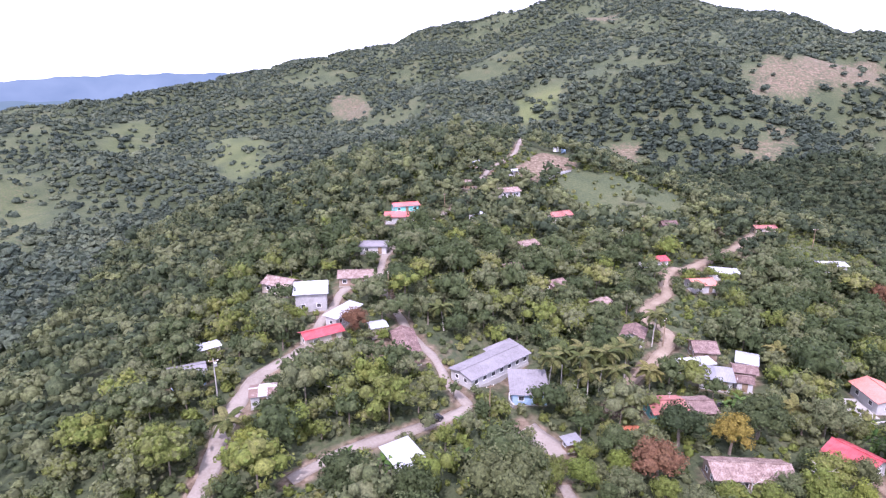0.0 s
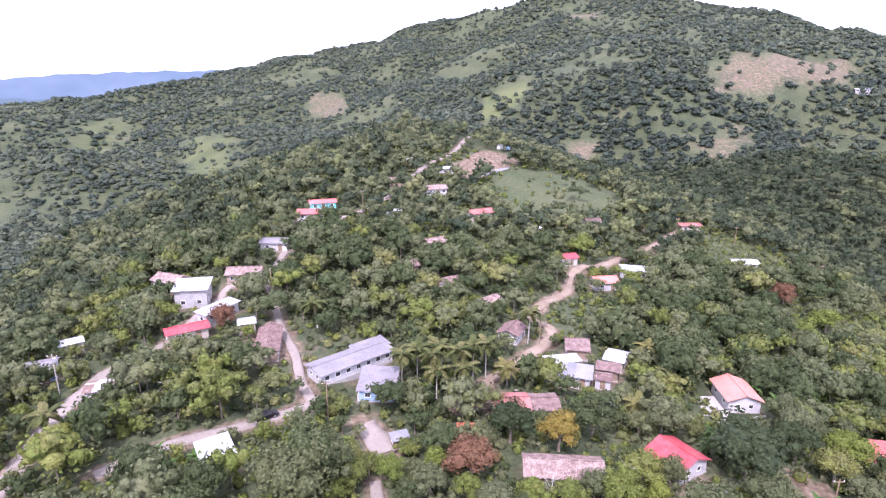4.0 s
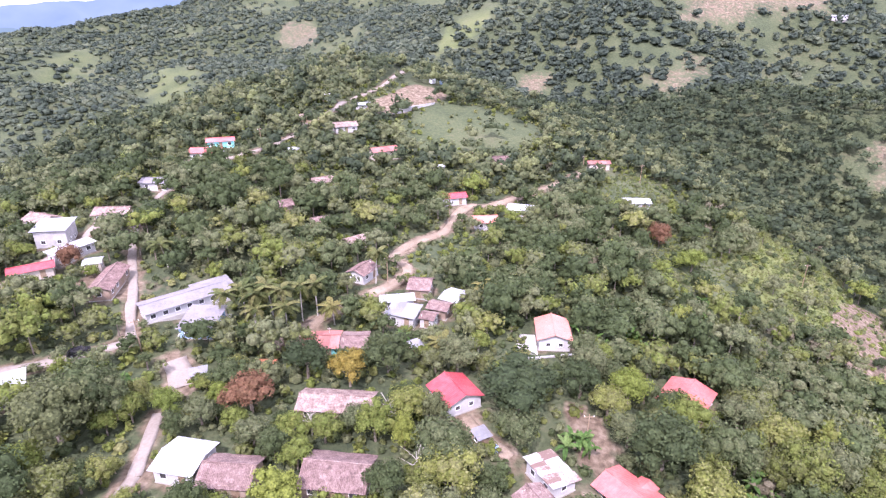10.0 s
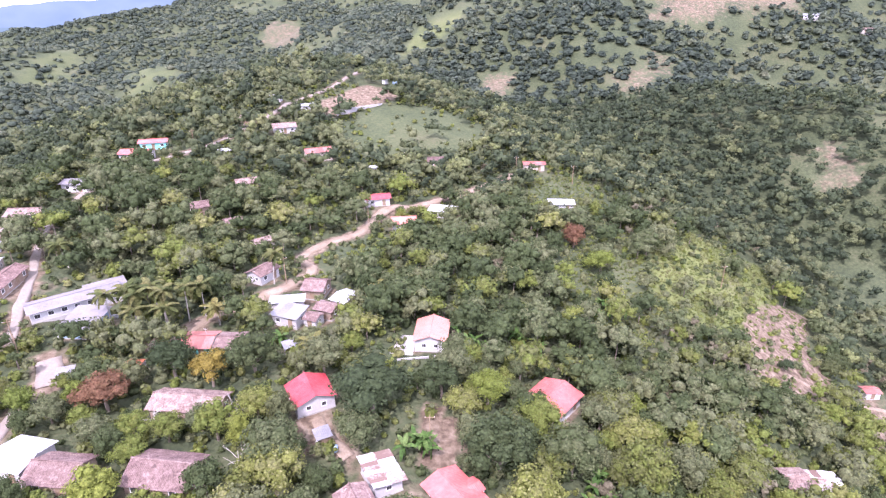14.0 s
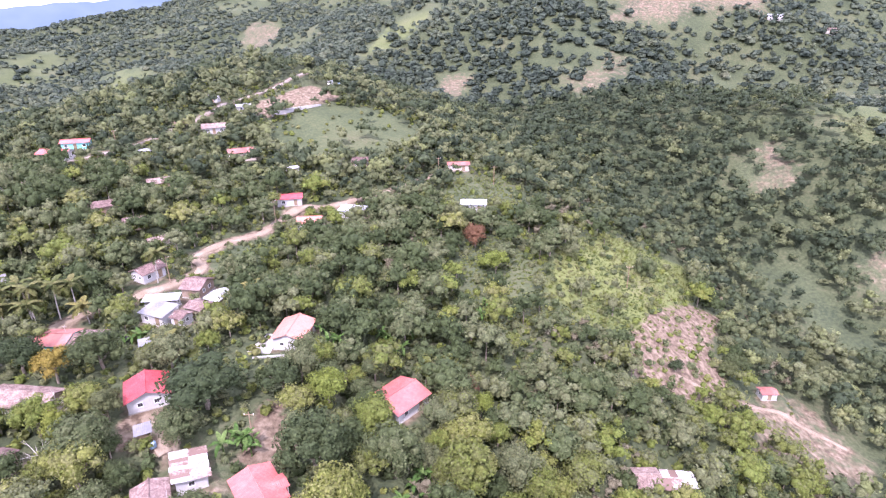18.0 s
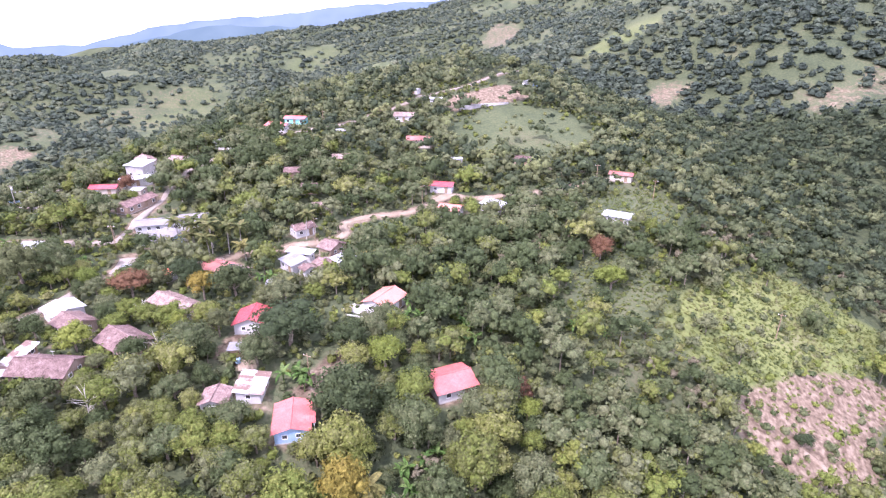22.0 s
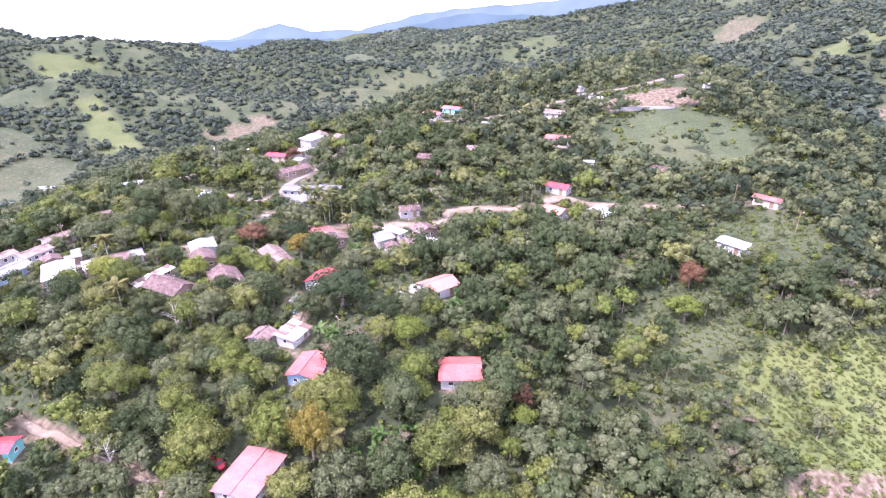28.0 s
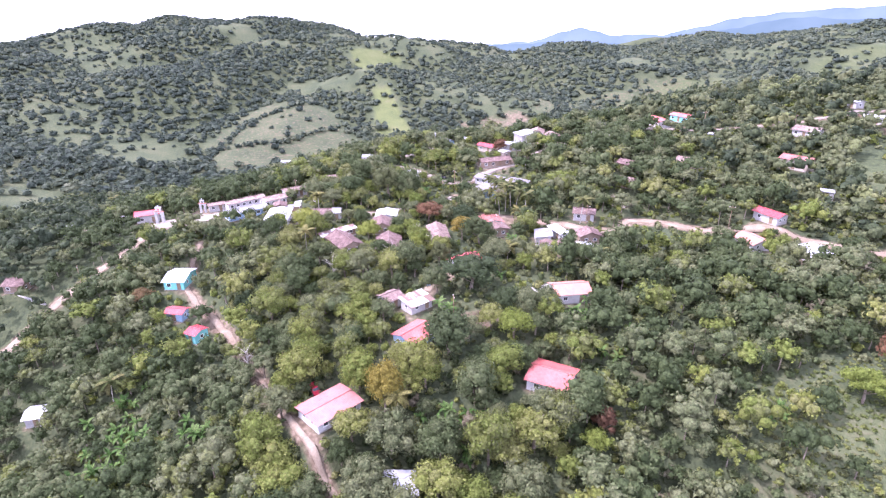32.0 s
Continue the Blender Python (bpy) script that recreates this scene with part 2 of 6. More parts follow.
M["leaf_palm_gold"] = foliage("yellow_palm_fronds", [(0.1, 0.105, 0.032), (0.165, 0.15, 0.052)], "random")
M["leaf_banana"] = foliage("banana_leaves", [(0.04, 0.085, 0.02), (0.07, 0.13, 0.03), (0.11, 0.16, 0.05)], "random")

# ---------------------------------------------------------------- lie of the land

SWELLS = [  # heights of the broad hills, row by row northwards, 250 m apart
    -0.1, -0.7, -0.3, 5.1, 13.3, 9.2, 0.6, -0.2, -0, -0,
    0.4, 10.8, 34, -3.6, 0.7, 18, -4.5, -2.3, -0.2, -0,
    0.2, 9.1, 53.7, -19, -15.5, 10.8, -21.8, -10.6, -1.6, -0.1,
    3, -13.9, 10.8, 0.7, -13.9, 22.9, -16, -30, -7.8, -0.4,
    -0.8, -23, 12.9, 27.3, -35.4, 66.1, 49.1, 6.6, 0.2, 0.1,
    4.6, 16.7, 4.8, 12.5, 11.5, 1.4, 26.3, 55.2, 15.6, 1,
    6.1, 25.8, 1.2, 28.4, 47.7, 35, 82.7, 42, 5.9, 0.3,
    1.2, 4.8, 0.8, 25.3, 38.3, 72.4, 97, 29.9, 1.9, 0,
    0.1, 0.2, 0.2, 3.5, 5.4, 13.3, 16.4, 4.9, 0.3, 0,
]
KNOLLS = [  # heights of the small rises round the village, 73 m apart
    -3.5, 3.7, 4.7, -26.3, -10.6, -2.3, -0.9,
    0.5, 1.1, 15.1, 4, 1.4, -15.6, -6.1,
    11, 21.9, -7.8, 13.1, -12.5, -8.5, -2.1,
    -3.6, 9, 12.3, -6.2, 10.2, -15, -12.8,
    12, 16.3, 6.9, -9, 13.3, -33.7, 20.6,
    7.6, 9.2, 7.9, 14.3, -25.6, 1.2, 15,
    -15.3, 3.7, 16.6, -24, -11.2, 0.3, -40.4,
]



def height_raw(x, y):
    """Ground height from broad swells, small knolls and the creases of the far slopes."""
    x, y = np.asarray(x, float), np.asarray(y, float)
    z = np.full(x.shape, -30.0)
    i = 0
    for b in range(-500, 1501, 250):
        for a in range(-1125, 1126, 250):
            z = z + SWELLS[i] * np.exp(-((x - a) ** 2 + (y - b) ** 2) / (2 * 210.0**2))
            i += 1
    i = 0
    for b in range(-60, 420, 73):
        for a in range(-120, 321, 73):
            z = z + KNOLLS[i] * np.exp(-((x - a) ** 2 + (y - b) ** 2) / (2 * 55.0**2))
            i += 1
    r = np.hypot(x - 80, y - 130)
    far = np.clip((r - 260) / 260, 0, 1)
    crease = np.abs(np.sin(x / 61 + 1.7 * np.sin(y / 83)) * np.cos(y / 71 + 1.3 * np.sin(x / 97))) ** 0.7
    fold = np.sin(x / 29 + 2 * np.sin(y / 41)) * np.sin(y / 33 + 1.5 * np.sin(x / 37))
    z = z + far * (19 * (crease - 0.5) + 4 * fold) + (1 - far) * 0.5 * fold
    return z - np.clip(r - 1150, 0, 3000) * 0.35


def thin_woods(x, y):
    """1 where the far slopes are old pasture with scattered trees, 0 in closed woods."""
    n = np.sin(x / 47 + 1.9 * np.sin(y / 61)) * np.sin(y / 53 + 1.4 * np.sin(x / 67)) + 0.35 * np.sin(x / 19 + 1.1 * np.sin(y / 23)) * np.sin(y / 17 + np.sin(x / 13))
    return np.clip((n - 0.22) / 0.35, 0, 1) * np.clip((np.hypot(x - 80, y - 130) - 300) / 80, 0, 1) * (1 - dark_shadowed_woods(x, y))


def dark_shadowed_woods(x, y):
    """1 in the dark ravine forest beyond the village; its tint also holds a cloud shadow."""
    return np.exp(-(((x - 230) / 115) ** 2 + ((y - 325) / 105) ** 2))


def scrub(x, y):
    """Share of trees on the far slopes."""
    return 1 - 0.6 * thin_woods(x, y)


PADS = []  # levelled house plots: centre, heading, half sizes, height


def height(x, y):
    x, y = np.asarray(x, float), np.asarray(y, float)
    z = height_raw(x, y)
    for px, py, c, s, hl, hw, pz in PADS:
        u, v = (x - px) * c + (y - py) * s, -(x - px) * s + (y - py) * c
        d = np.hypot(np.maximum(np.abs(u) - hl - 1.2, 0), np.maximum(np.abs(v) - hw - 1.2, 0))
        k = np.clip(1 - d / 5.0, 0, 1)
        k = k * k * (3 - 2 * k)
        z = z + (pz - z) * k
    return z


# ---------------------------------------------------------------- mesh helpers


class Build:
    """Gathers corners and faces of one mesh."""

    def __init__(self):
        self.v, self.f = [], []

    def add(self, verts, faces):
        o = len(self.v)
        self.v += [tuple(q) for q in verts]
        self.f += [tuple(o + i for i in q) for q in faces]
        return self

    def box(self, x0, y0, z0, x1, y1, z1):
        v = [(x, y, z) for z in (z0, z1) for y in (y0, y1) for x in (x0, x1)]
        return self.add(v, [(0, 2, 3, 1), (4, 5, 7, 6), (0, 1, 5, 4), (2, 6, 7, 3), (0, 4, 6, 2), (1, 3, 7, 5)])

    def tube(self, path, sides=7, cap=True):
        """path: (x, y, z, radius) from end to end."""
        rings = []
        for i, (x, y, z, r) in enumerate(path):
            a = Vector(path[max(0, i - 1)][:3])
            b = Vector(path[min(len(path) - 1, i + 1)][:3])
            q = (b - a).to_track_quat("Z", "Y")
            rings.append([Vector((x, y, z)) + q @ Vector((r * math.cos(2 * math.pi * k / sides), r * math.sin(2 * math.pi * k / sides), 0)) for k in range(sides)])
        faces = [(i * sides + k, i * sides + (k + 1) % sides, (i + 1) * sides + (k + 1) % sides, (i + 1) * sides + k) for i in range(len(path) - 1) for k in range(sides)]
        if cap:
            faces += [tuple(range(sides))[::-1], tuple((len(path) - 1) * sides + k for k in range(sides))]
        return self.add([p for r in rings for p in r], faces)

    def mesh(self, name, mat):
        me = bpy.data.meshes.new(name)
        me.from_pydata(self.v, [], self.f)
        me.materials.append(mat)
        me.update()
        return me


def part(name, build, mat, parent=None, label="", at=None):
    ob = new(name, build if isinstance(build, bpy.types.Mesh) else build.mesh(name, mat))
    if parent:
        ob.parent = parent
    if at is not None:
        ob.matrix_basis = at
    return tagged(ob, label) if label else ob


def big_mesh(name, verts, faces, mat, tint=None, smooth=False):
    me = bpy.data.meshes.new(name)
    verts, faces = np.asarray(verts, np.float32), np.asarray(faces, np.int32)
    k = faces.shape[1]
    me.vertices.add(len(verts))
    me.vertices.foreach_set("co", verts.ravel())
    me.loops.add(faces.size)
    me.loops.foreach_set("vertex_index", faces.ravel())
    me.polygons.add(len(faces))
    me.polygons.foreach_set("loop_start", np.arange(0, faces.size, k, dtype=np.int32))
    me.polygons.foreach_set("use_smooth", np.full(len(faces), smooth))
    me.update(calc_edges=True)
    if tint is not None:
        me.attributes.new("tint", "FLOAT", "POINT").data.foreach_set("value", np.asarray(tint, np.float32))
    me.materials.append(mat)
    return me


# ---------------------------------------------------------------- clearings, fields and roads
CLEAR = []  # x, y, half length, half width, heading, soil 0 to 1, tree share kept, bushes share kept


def clearing(x, y, hl, hw, a, soil, trees=0.0, bushes=0.3):
    CLEAR.append((x, y, hl, hw, radians(a), soil, trees, bushes))


clearing(150, 145, 10, 16, 70, 0.12, 0.1, 0.5)
clearing(100, 79, 3.5, 9, 8, 0.7, 0.0, 0.1)
clearing(77, 78, 4, 9, 10, 0.6, 0.0, 0.1)
clearing(-92, 448, 40, 13, 40, 0.34, 0.0, 0.0)
clearing(271, 919, 40, 40, 0, 0.4, 0.1, 0.0)
clearing(-248, -77, 38, 26, 20, 0.05, 0.05, 0.2)
clearing(-420, 60, 50, 24, 70, 0.15, 0.1, 0.1)
clearing(-120, -110, 30, 16, 20, 0.05, 0.05, 0.2)
clearing(-430, 420, 70, 36, 10, 0.12, 0.15, 0.1)
clearing(80, 760, 60, 30, 40, 0.1, 0.2, 0.1)
clearing(180, 620, 40, 24, 30, 0.08, 0.2, 0.1)
clearing(330, 380, 30, 24, 0, 0.12, 0.45, 0.2)
clearing(-155, 868, 60, 40, 10, 0.06, 0.15, 0.1)
clearing(168, 522, 60, 16, 0, 0.1, 0.2, 0.1)
clearing(-560, -20, 50, 26, 60, 0.2, 0.3, 0.1)
clearing(371, 358, 30, 22, 0, 0.1, 0.45, 0.1)
clearing(46.5, 106, 5, 4, 30, 0.7, 0.0, 0.1)
clearing(3, 2, 12, 8, 101, 0.75, 0.0, 0.0)
clearing(15, -3, 6, 15, 8, 0.25, 0.1, 0.6)
clearing(-8, 117, 4, 5, 10, 0.8, 0.0, 0.1)
clearing(6, 119, 4, 6, 0, 0.3, 0.0, 0.5)


FIELDS = []  # outlined fields: corners, soil 0 to 1, tree share, bush share, soft edge in metres, grass brightness 0 to 2


def field_plot(corners, soil, trees=0.0, bushes=0.1, soft=3.0, lush=1.0):
    FIELDS.append((np.array(corners, float), soil, trees, bushes, soft, lush))


field_plot([(160, 144), (164, 160), (172, 174), (192, 194), (226, 200), (224, 180), (206, 158), (192, 140), (182, 132), (170, 134)], 0.06, 0.09, 0.5, 3, 2.0)  # bright grassy knoll
field_plot([(180, 122), (184, 140), (212, 167), (226, 170), (216, 142), (208, 124), (193, 116)], 0.66, 0.03, 0.4, 2.5)  # red earth bank
field_plot([(212, 112), (222, 134), (240, 136), (250, 118), (234, 104)], 0.45, 0.1, 0.4, 4)
field_plot([(136, 126), (140, 164), (152, 172), (168, 172), (170, 140), (158, 122)], 0.14, 0.3, 0.8, 4, 1.1)
field_plot([(130, 182), (133, 210), (158, 210), (158, 184), (144, 178)], 0.12, 0.02, 0.3, 2.5)
field_plot([(52, 226), (60, 252), (76, 277), (108, 277), (122, 262), (118, 240), (100, 222), (70, 218)], 0.08, 0.04, 0.1, 3, 1.1)  # pasture under the terrace
field_plot([(40, 254), (46, 268), (53, 284), (63, 295), (76, 291), (79, 279), (66, 264), (54, 250)], 0.6, 0.0, 0.0, 2)  # levelled sandy terrace
field_plot([(67, 134), (66, 142), (70, 152), (80, 160), (88, 158), (86, 144), (78, 134)], 0.04, 0.06, 1.0, 2.5, 0.9)  # low green plot inside the road bend
field_plot([(248, 186), (250, 206), (266, 207), (285, 182), (282, 160), (264, 162)], 0.08, 0.3, 0.6, 4, 0.7)  # maize plot in the hollow
field_plot([(264, 244), (269, 260), (281, 268), (293, 258), (286, 238)], 0.42, 0.3, 0.1, 3)
field_plot([(292, 186), (298, 206), (318, 214), (324, 192), (306, 176)], 0.4, 0.1, 0.2, 3)
field_plot([(304, 262), (312, 286), (360, 340), (378, 310), (352, 268), (326, 236)], 0.12, 0.45, 0.3, 6, 1.3)
field_plot([(202, 346), (206, 370), (240, 398), (264, 404), (246, 362), (216, 338)], 0.36, 0.35, 0.1, 5)
field_plot([(124, 370), (130, 398), (146, 400), (150, 374), (138, 362)], 0.45, 0.0, 0.1, 4)
field_plot([(190, 384), (197, 415), (243, 424), (232, 388)], 0.06, 0.5, 0.1, 5)
field_plot([(244, 428), (264, 468), (291, 502), (414, 532), (416, 508), (366, 462)], 0.44, 0.1, 0.0, 5)
field_plot([(68, 406), (80, 506), (126, 506), (108, 456)], 0.08, 0.15, 0.1, 5, 1.5)
field_plot([(-115, 690), (-113, 752), (-66, 738), (-52, 626)], 0.4, 0.0, 0.0, 6)
field_plot([(-380, 520), (-322, 490), (-250, 396), (-216, 318), (-222, 276), (-300, 330)], 0.22, 0.2, 0.1, 12, 1.2)
field_plot([(-350, 620), (-326, 704), (-282, 648), (-256, 536), (-276, 480)], 0.1, 0.18, 0.1, 10, 1.2)
field_plot([(-240, 640), (-154, 580), (-124, 490), (-172, 470), (-206, 545)], 0.06, 0.15, 0.1, 10, 1.3)
field_plot([(-278, -44), (-366, -6), (-360, 56), (-268, 86), (-196, 74), (-196, 20), (-202, -34)], 0.26, 0.08, 0.05, 5)
field_plot([(-520, 90), (-524, 158), (-494, 160), (-420, 102)], 0.08, 0.06, 0.1, 8, 1.5)
field_plot([(-396, 106), (-394, 126), (-290, 134), (-290, 96)], 0.16, 0.04, 0.1, 5, 1.6)
field_plot([(-292, 176), (-300, 238), (-270, 240), (-262, 190)], 0.48, 0.0, 0.0, 6)
field_plot([(-330, 248), (-338, 350), (-345, 408), (-306, 455), (-292, 350), (-278, 240)], 0.26, 0.35, 0.1, 10)
field_plot([(-12, 290), (-60, 400), (-20, 390), (16, 300)], 0.1, 0.3, 0.3, 6, 1.6)
HEDGES = [[(-176, -48), (-240, -34), (-317, -12), (-340, 14), (-366, 50)], [(-290, 90), (-300, 60), (-262, 20), (-250, -40)]]  # tree rows along field edges


def inner(x, y, corners):
    """Distance inside (+) or outside (-) an outline."""
    best, odd = np.full(np.shape(x), 1e9), np.zeros(np.shape(x), bool)
    for (ax, ay), (bx, by) in zip(corners, np.roll(corners, -1, 0)):
        dx, dy = bx - ax, by - ay
        k = np.clip(((x - ax) * dx + (y - ay) * dy) / (dx * dx + dy * dy), 0, 1)
        best = np.minimum(best, np.hypot(x - ax - k * dx, y - ay - k * dy))
        if dy:
            odd ^= ((ay > y) != (by > y)) & (x < ax + dx * (y - ay) / dy)
    return np.where(odd, best, -best)


ROADS = []


def road(points, width, mat, label):
    ROADS.append((points, width, mat, label))


road([(-36, 58), (-33, 76), (-34, 89), (-33, 106), (-27, 114)], 3.3, "pave", "pale concrete village road between dense trees")
road([(-20, 78), (-11, 86), (-4, 90), (4, 95), (10, 100)], 2.1, "pave", "pale concrete lane lined with trees")
road([(10, 100), (6, 108), (3, 116), (-5, 133), (-11, 151), (-10, 168), (-4, 187), (12, 210), (22, 236), (33, 262), (46, 284), (52, 305), (58, 330)], 2.0, "pave", "pale concrete road climbing through the village")
road([(26.5, 66), (25.5, 72), (24, 80)], 2.0, "pave", "pale concrete lane between old houses")
road([(18.1, 31.5), (20.4, 38), (22.2, 46), (24.4, 55), (26, 62), (26.5, 66)], 1.7, "pave", "narrow pale lane beside the house rows")
road([(-27, 114), (-25, 121), (-23.3, 133), (-21.2, 143), (-14, 152)], 2.2, "pave", "white concrete lane through the house rows")
road([(25.5, 87.5), (23.5, 91), (20.5, 95)], 4.8, "pave", "pale concrete yard in front of the school")
road([(46, 112), (57, 123), (64, 132), (65, 138), (61, 143), (66, 152), (75, 161), (80, 174), (97, 187), (115, 199), (132, 214)], 2.7, "dirt", "light dirt road winding up between houses")
road([(38, 101), (42, 106), (47, 113)], 2.6, "dirt", "short reddish dirt yard path")
road([(30, 6), (43, 5), (55, 5), (65, 10), (78, 18), (88, 22.5)], 1.5, "dirt", "narrow dirt track through trees")
road([(88, 22.5), (100, 28.5), (107, 31), (115, 34.5), (124, 38.8), (136, 45)], 1.2, "dirt", "narrow brown footpath under the trees")
road([(-2, -16), (3, -9), (5.5, -1), (7.5, 7)], 9.0, "pave", "broad pale concrete plaza before the church")
road([(7.5, 6), (8, 13), (6.5, 20), (0.5, 27), (-8, 40)], 4.6, "pave", "broad pale village street by the church")
road([(60, -50), (40, -36), (24, -22), (8, -14)], 3.4, "dirt", "dirt road below the church")
road([(78, 80), (81, 75.5), (85, 71.5)], 2.2, "dirt", "pale trodden dirt yard path between houses")
road([(196, 128), (212, 126), (226, 129), (244, 122)], 1.4, "dirt", "sandy footpath across a hillside")


def road_distance(x, y, roads=None):
    best = np.full(np.shape(x), 1e9)
    for pts, w, _, _ in roads or ROADS:
        for (ax, ay), (bx, by) in zip(pts, pts[1:]):
            dx, dy = bx - ax, by - ay
            k = np.clip(((x - ax) * dx + (y - ay) * dy) / (dx * dx + dy * dy), 0, 1)
            best = np.minimum(best, np.hypot(x - ax - k * dx, y - ay - k * dy) - w / 2)
    return best


def cover(x, y):
    """Soil share, and the shares of trees and bushes that stand there."""
    soil, trees, bushes = np.zeros(np.shape(x)), np.ones(np.shape(x)), np.ones(np.shape(x))
    wob = 0.22 * np.sin(x / 5.3 + 2 * np.sin(y / 7.1)) + 0.2 * np.sin(y / 4.1 + 1.5 * np.sin(x / 9.7))
    for cx, cy, hl, hw, a, s, t, b in CLEAR:
        c, d = math.cos(a), math.sin(a)
        r = np.hypot(((x - cx) * c + (y - cy) * d) / hl, (-(x - cx) * d + (y - cy) * c) / hw) + wob
        far = hl > 22 and abs(cx - 188) > 1
        k = np.clip((1.2 - r) / 0.4, 0, 1) if far else np.clip((1.1 - r) / 0.2, 0, 1)
        soil = np.maximum(soil, s * k)
        if far:
            trees = np.minimum(trees, 1 - (1 - 0.6 * t) * k)
            continue
        trees, bushes = np.where(k > 0.5, np.minimum(trees, t), trees), np.where(k > 0.5, np.minimum(bushes, b), bushes)
    for corners, s, t, b, soft, lush in FIELDS:
        k = np.clip(0.5 + (inner(x, y, corners) + 2.6 * wob * soft) / (1.6 * soft), 0, 1)
        soil, trees, bushes = np.maximum(soil, s * k), np.minimum(trees, 1 - (1 - t) * k), np.minimum(bushes, 1 - (1 - b) * k)
    return soil, trees, bushes


# ---------------------------------------------------------------- houses: plots first
HOUSES = []


def plot(x, y, a, l, w, lift=0.0, **more):
    z = float(height_raw(x, y)) + lift
    PADS.append((x, y, math.cos(radians(a)), math.sin(radians(a)), l / 2, w / 2, z))
    HOUSES.append((x, y, z, a, l, w, more))



ORANGE_TILE = dict(roof="tile", wall="adobe", pitch=22)
plot(27, 31.5, -8, 12.5, 8, roof="zinc_white", wall="white_wall", pitch=8, eave=3.6, label="large white building with a bright low metal roof", name="hall")
plot(26.8, 44.4, 84, 10, 6, roof="tile", wall="cream_wall", pitch=20, label="long house with brown clay tile roof beside a lane")
plot(26.6, 38.3, 84, 2.6, 5.4, roof="zinc_white", wall="white_wall", pitch=6, shed=True, eave=2.3, label="low white sheet roof over a porch", name="porch_shelter")
plot(27.4, 51.0, 84, 3.2, 6, roof="zinc", wall="block", pitch=18, label="grey zinc-roofed end room of a long house")
plot(44.6, 50.4, 118, 13, 2.8, roof="rust", wall="wood", pitch=10, shed=True, eave=2.5, label="narrow lean-to roofed with rusty zinc sheets", name="lean_to")
plot(52.6, 52, 22, 12.5, 8, roof="tile", wall="adobe", pitch=24, label="old house with worn brown clay tile roof")
plot(34, 67.6, -12, 7.4, 7.6, roof="zinc_white", wall="white_wall", pitch=12, label="white house with bright metal roof at the lane end")
plot(98.3, 106, -5, 7.6, 9.6, lift=0.6, roof="salmon", wall="white_wall", pitch=20, ridge="y", eave=3.0, label="white house with salmon metal gable roof on a terrace", name="house_salmon")
plot(76.2, 84.4, 28, 8, 8, roof="red", wall="white_wall", pitch=22, ridge="y", label="white house with red metal gable roof")
plot(122.8, 91.5, -41, 9.2, 9.6, ridge="y", roof="pink", wall="white_wall", pitch=16, label="white house with faded red metal roof among trees")
plot(102.6, 65, -54, 9.2, 7.2, roof="pink", wall="blue_wall", pitch=16, porch=1, label="pale blue house with red metal roof and bare yard")
plot(90.8, 67.6, 118, 7.6, 5.6, roof="rust", wall="white_wall", pitch=8, shed=True, eave=2.4, label="low house patched with rusty and white zinc sheets")
plot(118.0, 44.1, -58, 11.5, 8.6, lift=2.0, roof="pink_pale", wall="white_wall", pitch=7, eave=2.5, label="house with wide faded pink metal roof")
plot(15.8, 113.6, 40, 19, 7.4, roof="asbestos", wall="white_wall", pitch=12, eave=2.7, windows=7, label="long white school building with grey sheet roof", name="school")
plot(22.6, 105.6, -4, 8, 8.4, roof="asbestos", wall="blue_wall", pitch=9, shed=True, eave=2.7, label="low pale blue school hall with dull grey sheet roof", name="school_hall")
plot(19.4, 120.0, 40, 9, 4.6, lift=-0.9, roof="asbestos", wall="white_wall", pitch=8, shed=True, eave=2.7, label="white school annex with grey sheet roof", name="school_annex")
plot(27.6, 89.5, 19, 3.4, 2.6, roof="zinc", wall="wood", pitch=6, shed=True, eave=2.1, label="small open shed with zinc roof beside a yard", name="shed")
plot(42, 64.8, -6, 8.5, 7, roof="tile", wall="adobe", pitch=24, label="old adobe house with brown clay tile roof")
plot(58, 65, -8, 10.5, 8, roof="tile", wall="adobe", pitch=24, label="old adobe house with broad clay tile roof")
plot(55.3, 81, -6, 13.5, 6.6, roof="tile_pale", wall="adobe", pitch=22, label="long adobe house with faded clay tile roof")
plot(49.2, 100.2, 1, 7.6, 7.2, roof="brick_red", wall="turquoise", pitch=16, label="turquoise-walled house with oxide-red sheet roof")
plot(56.0, 100.3, 0, 5.8, 6.8, roof="tile", wall="adobe", pitch=16, label="adobe house with worn tile roof joined to a red roof")
plot(39.8, 92, 0, 3.4, 4, roof="orange", wall="block", pitch=15, eave=2.3, label="small shelter with bright orange roof", name="shelter")
plot(69, 125.4, -10, 6, 7.5, roof="tile", wall="adobe", pitch=22, label="small adobe house with clay tile roof by the dirt road")
plot(65.4, 112.0, -19, 7.4, 5.6, roof="zinc", wall="white_wall", pitch=8, shed=True, label="white house with dull zinc roof in a tight cluster")
plot(73.6, 115.0, -22, 5.4, 4.8, roof="tile", wall="adobe", pitch=18, label="small tile-roofed house in a tight cluster")
plot(71.2, 110.8, -20, 3.8, 4.2, roof="tile", wall="white_wall", pitch=18, eave=2.5, label="tiny white house with brown tile roof")
plot(63.6, 117.6, 8, 8.4, 3.6, roof="zinc_white", wall="white_wall", pitch=4, shed=True, label="white house with flat bright roof slab")
plot(77, 120, -30, 5, 6.8, roof="zinc_white", wall="cream_wall", pitch=10, label="small house with bright metal roof")
